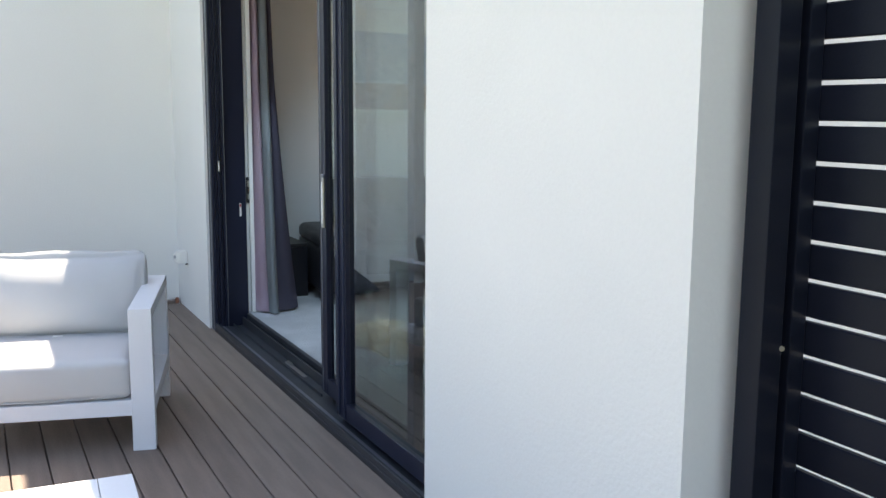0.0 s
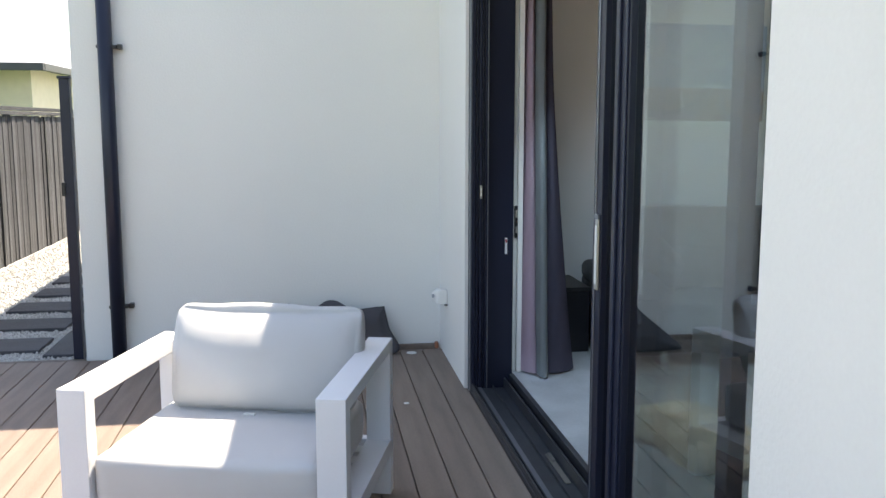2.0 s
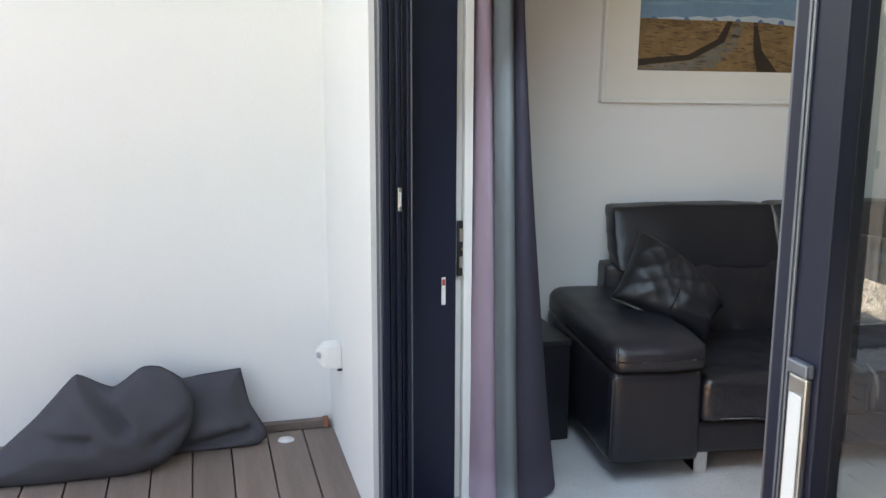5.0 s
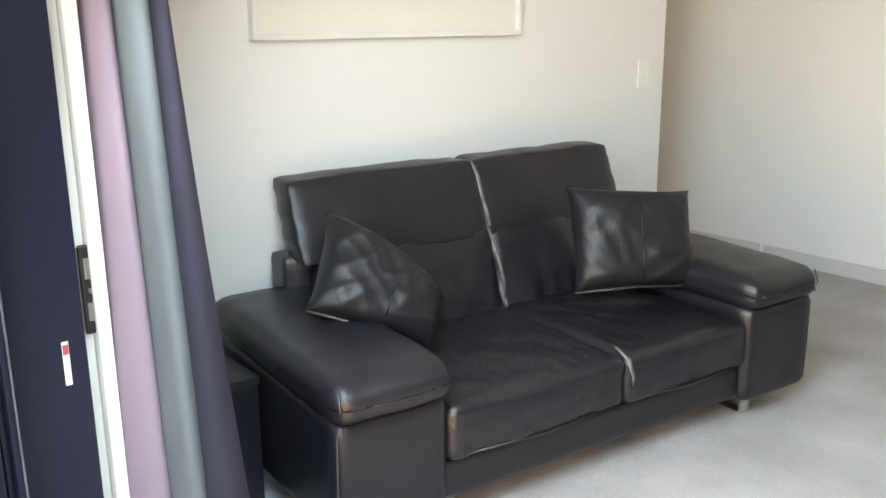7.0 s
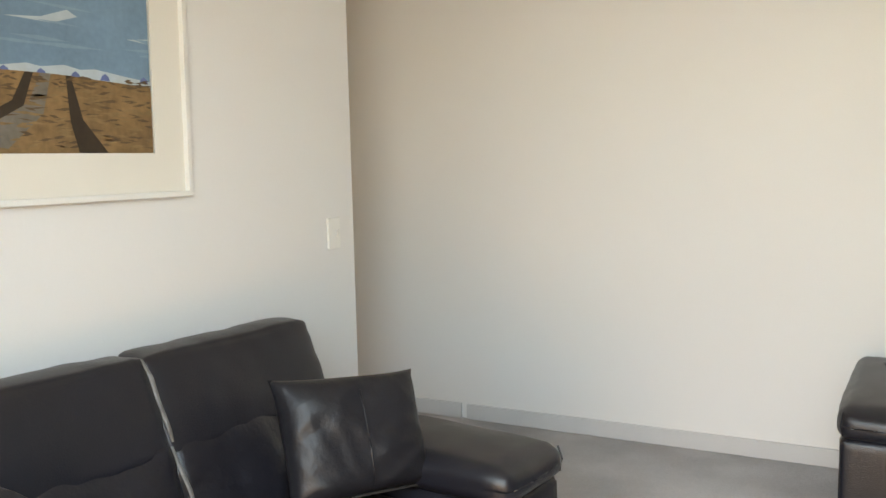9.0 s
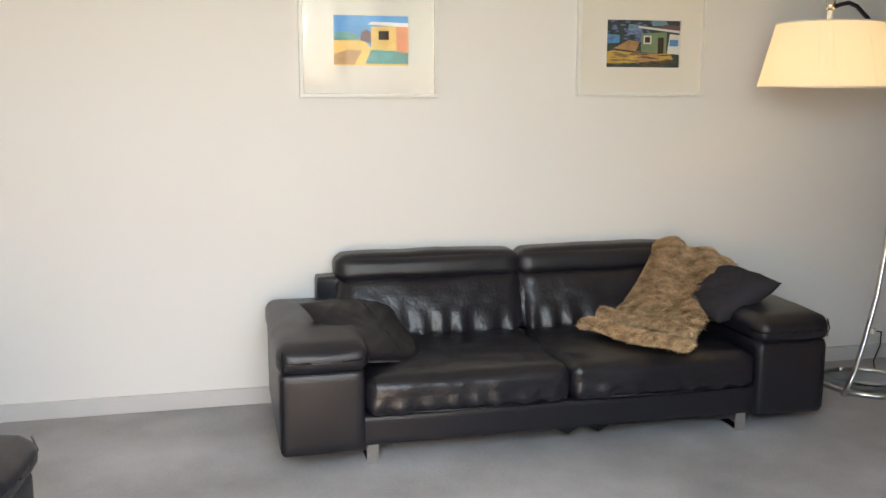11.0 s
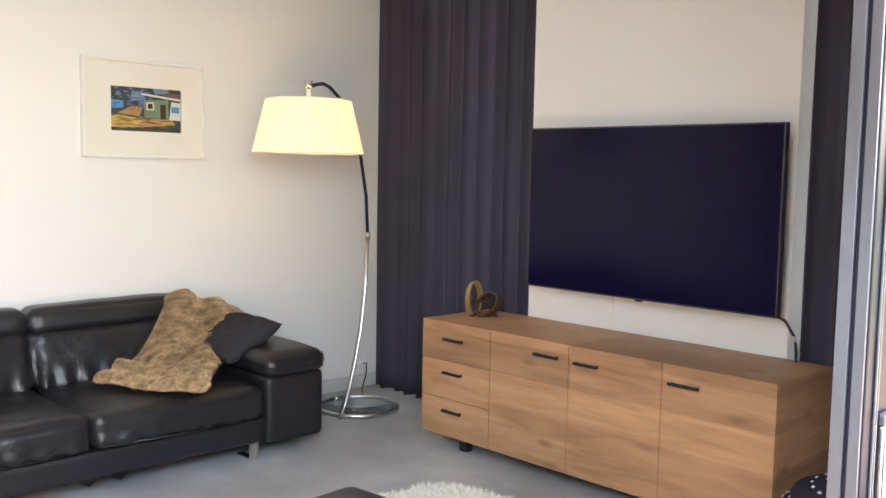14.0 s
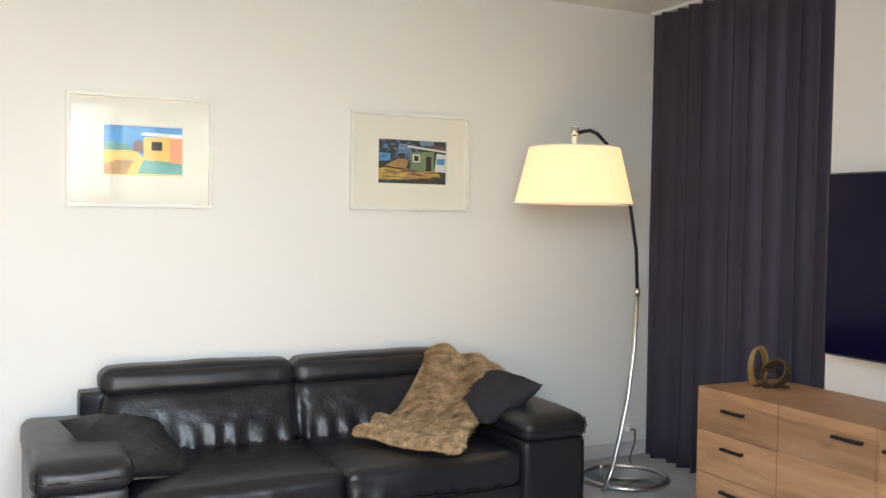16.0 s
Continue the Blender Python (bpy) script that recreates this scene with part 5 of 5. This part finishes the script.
def beach_print(p, w, h):
    q = lambda pts: [(x * w, z * h) for x, z in pts]
    patch(p, "sky", q([(0, 0), (1, 0), (1, 1), (0, 1)]), P_BLUE, 0)
    patch(p, "hills", q([(0, 0.5), (0.4, 0.5), (0.3, 0.62), (0.12, 0.68), (0, 0.64)]), P_TEAL, 1)
    patch(p, "sand", q([(0, 0), (1, 0), (1, 0.28), (0.5, 0.36), (0.4, 0.52), (0, 0.5)]), P_YELLOW, 1)
    patch(p, "dune", q([(0, 0.02), (0.28, 0.02), (0.38, 0.3), (0.2, 0.32), (0, 0.22)]), P_TAN, 2)
    patch(p, "verge", q([(0.42, 0.04), (1, 0.04), (1, 0.3), (0.5, 0.32)]), P_TEAL, 2)
    patch(p, "tree", q([(0.36, 0.5), (0.5, 0.45), (0.5, 0.66), (0.44, 0.74), (0.37, 0.66)]), P_ROOFR, 3)
    patch(p, "bach", q([(0.50, 0.32), (0.86, 0.30), (0.86, 0.80), (0.50, 0.78)]), P_YELLOW, 3)
    patch(p, "bach", q([(0.84, 0.28), (1, 0.26), (1, 0.80), (0.84, 0.80)]), P_ORANGE, 4)
    patch(p, "window", q([(0.60, 0.52), (0.74, 0.52), (0.74, 0.70), (0.60, 0.70)]), P_DARK, 4)
    patch(p, "roof", q([(0.46, 0.82), (1, 0.78), (1, 0.86), (0.5, 0.88)]), P_PALE, 5)


big_picture = picture((2.766, 7.489, 1.296), 0, 1.088, 0.90, 0.157, 0.128, 0.960, 0.715, "large dry grass track picture in a white frame above the sofa", road_painting, False)
big_picture.matrix_basis = pose(2.766, 7.489, 1.296, 0, 0.7, 0)
picture((5.699, 5.589, 1.432), -90, 0.601, 0.478, 0.148, 0.136, 0.473, 0.346, "bright beach-house print behind reflective glass in a white frame", beach_print, True, DIMMED_BOARD)
picture((5.699, 4.337, 1.442), -90, 0.638, 0.472, 0.144, 0.130, 0.510, 0.342, "green beach hut print in a white frame above the long sofa", hut_print, False)

sw = thing("light_switch", (4.60, 7.489, 1.102), "white light switch beside the wall corner", "light switch")
part("plate", box((-0.037, -0.010, -0.058), (0.037, 0, 0.058), 0.003), WHITE_PLASTIC, sw)
part("rocker", box((0.010, -0.016, -0.014), (0.022, -0.010, 0.014), 0.003), FRAME_WHITE, sw)

# ---- side table and pouffe ----
st = thing("side_table", (2.05, 7.03, FLOOR), "plain black cube side table between the curtain and the sofa", "side table")
part("top", box((0, 0, 0.355), (0.44, 0.44, 0.38), 0.004), BLACK_PLASTIC, st)
part("body", box((0.004, 0.004, 0), (0.436, 0.436, 0.3545), 0.003), LEATHER, st)

pf = thing("pouffe", (2.45, 3.26, FLOOR), "round navy knitted pouffe with a white dotted pattern", "pouffe")
pb = bmesh.new()
prof = [(0.0, 0.0), (0.20, 0.0), (0.26, 0.06), (0.285, 0.16), (0.275, 0.27), (0.22, 0.35), (0.12, 0.385), (0.0, 0.39)]
add_lathe(pb, prof, 40)
part("cover", pb, DOTS, pf, smooth=True)
db = bmesh.new()
for ring in range(10):
    th = math.radians(8 + ring * 10)
    nr = max(5, int(44 * math.sin(th) if th < math.pi / 2 else 44))
    for k in range(nr):
        a = 2 * math.pi * (k + 0.5 * (ring % 2)) / nr
        z = 0.2 + 0.19 * math.cos(th)
        r_ = 0.287 * math.sin(th) ** 0.7
        c = Vector((r_ * math.cos(a), r_ * math.sin(a), z))
        nrm = Vector((math.cos(a) * math.sin(th), math.sin(a) * math.sin(th), math.cos(th)))
        tgt = nrm.to_track_quat("Z", "Y").to_matrix().to_4x4()
        rr = bmesh.ops.create_icosphere(db, subdivisions=1, radius=0.008, matrix=Matrix.Translation(c) @ tgt @ Matrix.Diagonal((1.2, 0.8, 0.5, 1)))
part("dots", db, DOT_W, pf)

# ---- outdoor armchair ----
ch = thing("outdoor_armchair", (0.122, 4.868, 0), "white metal outdoor armchair with pale grey canvas cushions on the deck", "armchair", -15)
CW, CD, CH = 0.905, 0.80, 0.60
for x in (0, CW - 0.092):
    # each side is one welded loop: two legs, the arm and the lower rail
    side = bmesh.new()
    ys, zs = (0, 0.06, CD - 0.06, CD), (0, 0.155, 0.215, CH - 0.045, CH)
    gv_ = {(i, j): side.verts.new((x, ys[i], zs[j])) for i in range(4) for j in range(5)}
    cells_ = [(i, j) for i in range(3) for j in range(4) if i != 1 or j in (1, 3)]
    faces_ = [side.faces.new((gv_[i, j], gv_[i + 1, j], gv_[i + 1, j + 1], gv_[i, j + 1])) for i, j in cells_]
    out_ = bmesh.ops.extrude_face_region(side, geom=faces_)
    for v in out_["geom"]:
        if isinstance(v, bmesh.types.BMVert):
            v.co.x += 0.092
    bmesh.ops.recalc_face_normals(side, faces=side.faces)
    sharp_ = [e for e in side.edges if len(e.link_faces) == 2 and e.calc_face_angle() > 0.5]
    bmesh.ops.bevel(side, geom=sharp_, offset=0.003, segments=2, affect="EDGES", profile=0.6)
    part("side_frame", side, WHITE_METAL, ch, "welded white side frame with a flat armrest")
part("front_rail", box((0.0925, 0.008, 0.150), (CW - 0.0925, 0.055, 0.215), 0.003), WHITE_METAL, ch)
part("back_rail", box((0.0925, CD - 0.055, 0.150), (CW - 0.0925, CD - 0.008, 0.215), 0.003), WHITE_METAL, ch)
part("back_rail", box((0.0925, CD - 0.045, 0.47), (CW - 0.0925, CD - 0.012, 0.56), 0.003), WHITE_METAL, ch)
for k in range(6):
    part("slat", box((0.0925, 0.08 + k * 0.11, 0.186), (CW - 0.0925, 0.15 + k * 0.11, 0.205), 0.002), WHITE_METAL, ch)


def cushion_thing(name, label, blk):
    c = new(name)
    c.matrix_basis = ch.matrix_basis.copy()
    tagged(c, label=label, category="cushion")
    part("cover", blk, OUT_FABRIC, c, smooth=True)
    return c


sc_ = cushion_thing("seat_cushion", "pale grey canvas seat cushion on the white armchair", soft_block((0.096, 0.012, 0.217), (CW - 0.096, 0.72, 0.386), 0.030, 0.010, 0.003, 26, 2.2))
part("piping", add_tube(bmesh.new(), [(0.12, 0.016, 0.232), (CW / 2, 0.004, 0.228), (CW - 0.12, 0.016, 0.232)], 0.003, 6), OUT_FABRIC, sc_)


def lean_back(q, u):
    q[1] *= (1 - 0.72 * abs(u[2]) ** 4) * (1 - 0.35 * abs(u[0]) ** 6)
    q[1] += 0.12 * (u[2] + 1) / 2 - 0.01 * (1 - u[0] ** 2)
    q[0] *= 1.0 + 0.02 * u[2]
    q[2] += 0.010 * abs(u[0]) ** 4 * (u[2] > 0)
    return q


bc = cushion_thing("back_cushion", "pale grey canvas back cushion leaning in the white armchair", soft_block((0.150, 0.440, 0.388), (CW - 0.090, 0.620, 0.732), 0.030, 0.022, 0.007, 34, 4.2, lean_back, 5.0))
part("care_tag", box((0.44, 0.425, 0.398), (0.48, 0.445, 0.402), 0.001), WHITE_PLASTIC, bc)

# ---- low outdoor table ----
lt = thing("outdoor_table", (-0.55, 2.82, 0), "low white slatted outdoor table on the deck", "table", -3)
for k in range(13):
    part("slat", box((k * 0.0965, 0, 0.33), (k * 0.0965 + 0.0945, 0.76, 0.352), 0.002), WHITE_METAL, lt)
part("frame", add_box(add_box(add_box(add_box(bmesh.new(), (0.02, 0.02, 0.28), (1.23, 0.06, 0.329), 0.003), (0.02, 0.70, 0.28), (1.23, 0.74, 0.329), 0.003), (0.02, 0.0605, 0.28), (0.06, 0.6995, 0.329), 0.003), (1.19, 0.0605, 0.28), (1.23, 0.6995, 0.329), 0.003), WHITE_METAL, lt)
for x in (0.02, 1.17):
    for y in (0.02, 0.68):
        part("leg", box((x, y, 0), (x + 0.06, y + 0.06, 0.279), 0.003), WHITE_METAL, lt)

# ---- covers heaped in the corner ----
def slumped_cover(outline, y_wall, lean, front, back, label, seed, creases):
    """A folded cloth bag slumped against a wall: a rounded outline swollen to the front and the back, with pressed creases."""
    c = thing("folded_cover", (0, 0, 0), label, "furniture cover", 0, "folded covers")
    n, rings_n = len(outline), 22
    rim = []
    for i in range(n):
        p0, p1, p2, p3 = [Vector(outline[(i + k) % n]) for k in (-1, 0, 1, 2)]
        for k in range(8):
            q = k / 8
            round_ = 0.5 * (2 * p1 + (p2 - p0) * q + (2 * p0 - 5 * p1 + 4 * p2 - p3) * q * q + (3 * p1 - p0 - 3 * p2 + p3) * q ** 3)
            rim.append(round_.lerp(p1.lerp(p2, q), 0.45))
    mid = sum(rim, Vector((0, 0))) / len(rim)
    bm = bmesh.new()

    def place(p, q, side):
        full = max(0.0, 1 - q ** 3.2) ** 0.55
        y = y_wall - lean * (1 - p.y / 0.36)
        crease = 0.0
        for x0, z0, x1, z1, w in creases:
            d = Vector((x1 - x0, z1 - z0))
            t = max(0.0, min(1.0, (p - Vector((x0, z0))).dot(d) / d.length_squared))
            dist = (p - Vector((x0, z0)) - d * t).length
            crease += w * math.exp(-(dist / 0.022) ** 2) - 0.45 * w * math.exp(-((dist - 0.045) / 0.03) ** 2)
        fold = 0.016 * noise.noise(Vector((p.x * 6 + seed, p.y * 5, seed))) + 0.008 * abs(noise.noise(Vector((p.x * 15 + p.y * 9, p.y * 5 - seed, seed))))
        if side < 0:
            y -= front * full * (1.25 - 0.5 * p.y / 0.36) - (crease + fold) * full
        else:
            y += back * full
        return Vector((p.x, y, max(0.002, p.y)))
    centre = {}
    rows = {}
    for side in (-1, 1):
        centre[side] = bm.verts.new(place(mid, 0, side))
        rows[side] = [[bm.verts.new(place(mid.lerp(r, j / rings_n), j / rings_n, side)) for r in rim] for j in range(1, rings_n + 1)]
        for i in range(len(rim)):
            k = (i + 1) % len(rim)
            bm.faces.new((centre[side], rows[side][0][i], rows[side][0][k]))
            for r0, r1 in zip(rows[side], rows[side][1:]):
                bm.faces.new((r0[i], r1[i], r1[k], r0[k]))
    bmesh.ops.remove_doubles(bm, verts=bm.verts, dist=0.0003)
    bmesh.ops.recalc_face_normals(bm, faces=bm.faces)
    for f in bm.faces:
        f.smooth = True
    part("cloth", bm, COVER, c, smooth=True)
    hem = [place(r, 1.0, -1) - Vector((0, 0.002, 0)) for r in rim]
    part("hem_seam", add_tube(bmesh.new(), hem[len(hem) // 4:len(hem) * 3 // 4], 0.0025, 6), COVER, c)
    return c


slumped_cover([(0.98, 0.0), (1.01, 0.24), (1.12, 0.26), (1.330, 0.280), (1.343, 0.272), (1.37, 0.15), (1.43, 0.04), (1.40, 0.0), (1.2, -0.01)],
              7.60, 0.10, 0.055, 0.02, "flat folded charcoal furniture cover leaning against the far wall", 3.1,
              [(1.36, 0.06, 1.12, 0.02, 0.030), (1.31, 0.32, 1.385, 0.03, 0.018)])
slumped_cover([(0.40, 0.0), (0.50, 0.10), (0.62, 0.20), (0.745, 0.325), (0.775, 0.328), (0.885, 0.280), (0.985, 0.340), (1.05, 0.338), (1.125, 0.29), (1.165, 0.21), (1.15, 0.12), (1.07, 0.02), (0.9, -0.02), (0.6, -0.02)],
              7.50, 0.12, 0.11, 0.05, "bulky crumpled charcoal furniture cover on the deck by the wall", 7.7,
              [(0.79, 0.33, 0.92, 0.17, 0.035), (0.62, 0.16, 0.80, 0.13, 0.02), (1.02, 0.10, 1.14, 0.16, 0.018)])

# ---- small deck and wall fittings ----
cam_box = thing("wall_outlet_box", (1.699, 7.36, 0.335), "small cream angled outlet box low on the white wall", "outlet box")
ob_ = bmesh.new()
vs = [(0, -0.055, 0), (0, 0.045, 0), (0, 0.045, 0.13), (0, -0.055, 0.13), (-0.065, -0.045, 0.0), (-0.095, 0.0, 0.045), (-0.095, 0.0, 0.10), (-0.055, -0.045, 0.13), (-0.065, 0.045, 0.0), (-0.055, 0.045, 0.13)]
vv = [ob_.verts.new(c) for c in vs]
bmesh.ops.convex_hull(ob_, input=vv)
bmesh.ops.bevel(ob_, geom=ob_.edges[:], offset=0.004, segments=2, affect="EDGES")
cam_box.scale = (0.95, 0.9, 0.66)
part("housing", ob_, CREAM, cam_box)
part("lens_panel", box((-0.094, -0.03, 0.06), (-0.080, -0.012, 0.09), 0.003), REMOTE_G, cam_box)
part("gland", box((-0.02, -0.07, -0.006), (0, -0.056, 0.004), 0.002), BLACK_PLASTIC, cam_box)
disc = thing("deck_disc", (1.503, 7.50, 0.0), "round pale grey cap set in the decking", "deck fitting")
part("cap", add_lathe(bmesh.new(), [(0.0, 0.003), (0.030, 0.003), (0.032, 0.0), (0.0, -0.001)][::-1], 24), WHITE_PLASTIC, disc)
part("chip", box((-0.15, -1.03, 0.0), (-0.125, -1.01, 0.003), 0.001), WHITE_PLASTIC, disc)
cp = thing("corner_pad", (1.672, 7.60, 0.022), "small terracotta wedge in the deck corner", "wedge")
part("wedge", box((-0.010, -0.016, -0.02), (0.012, 0.022, 0.018), 0.005), CLAY, cp)
vn = thing("weep_vent", (1.335, 7.655, 0.06), "tiny white weep vent low on the far wall", "vent")
for k in range(3):
    part("louvre", box((0, -0.008, k * 0.014), (0.045, 0, k * 0.014 + 0.007), 0.002), WHITE_PLASTIC, vn)

# ---- pavers, pebbles and deck boards ----
rng = random.Random(11)
pave = tagged(new("pavement"), kind="structure")
_pb = put("paver", box((-0.31, -0.185, 0), (0.31, 0.185, 0.045), 0.006), SLAB, pave)
_pb.location = (-1.19, 8.39, -0.118)
_pb.parent = pave
for i in range(1, 14):
    o = new("paver", _pb.data)
    o.parent = pave
    o.location = (-1.19 + rng.uniform(-.02, .02), 8.39 + i * 0.67, -0.118)
_pc = put("paver", box((-0.185, -0.36, 0), (0.185, 0.36, 0.045), 0.006), SLAB, pave)
_pc.location = (-0.635, 8.42, -0.118)
for i in range(1, 8):
    o = new("paver", _pc.data)
    o.parent = pave
    o.location = (-0.635, 8.42 + i * 1.15, -0.118)

peb_v, peb_f = [], []
base = [Vector(c) for c in ((1, 0, 0), (-1, 0, 0), (0, 1, 0), (0, -1, 0), (0, 0, 1), (0, 0, -1))]
tri = ((0, 2, 4), (2, 1, 4), (1, 3, 4), (3, 0, 4), (2, 0, 5), (1, 2, 5), (3, 1, 5), (0, 3, 5))
for _ in range(30000):
    y = 7.65 + 9 * rng.random() ** 2
    x = rng.uniform(-2.25, -0.45)
    s_ = rng.uniform(0.008, 0.017)
    e = Euler((rng.uniform(0, 6), rng.uniform(0, 6), rng.uniform(0, 6))).to_matrix()
    k = len(peb_v)
    c = Vector((x, y, -0.096 + rng.uniform(-0.004, 0.004)))
    peb_v += [c + e @ (Vector((b_.x, b_.y * 0.8, b_.z * 0.6)) * s_) for b_ in base]
    peb_f += [(a + k, b_ + k, d + k) for a, b_, d in tri]
me = bpy.data.meshes.new("pebbles")
me.from_pydata(peb_v, [], peb_f)
me.materials.append(GRAVEL)
tagged(new("pebbles", me), label="loose white pebbles between the dark pavers", category="gravel", kind="stuff")

_db = put("deck_board", box((0, 0, -0.03), (0.1365, DECK_Y1 - DECK_Y0 - 0.012, 0), 0.0018, 1), DECK, deck)
_db.location = (1.5795, DECK_Y0, 0.0)
for i in range(1, 33):
    o = new("deck_board", _db.data)
    o.parent = deck
    o.location = (1.5795 - i * 0.142, DECK_Y0, 0.0)
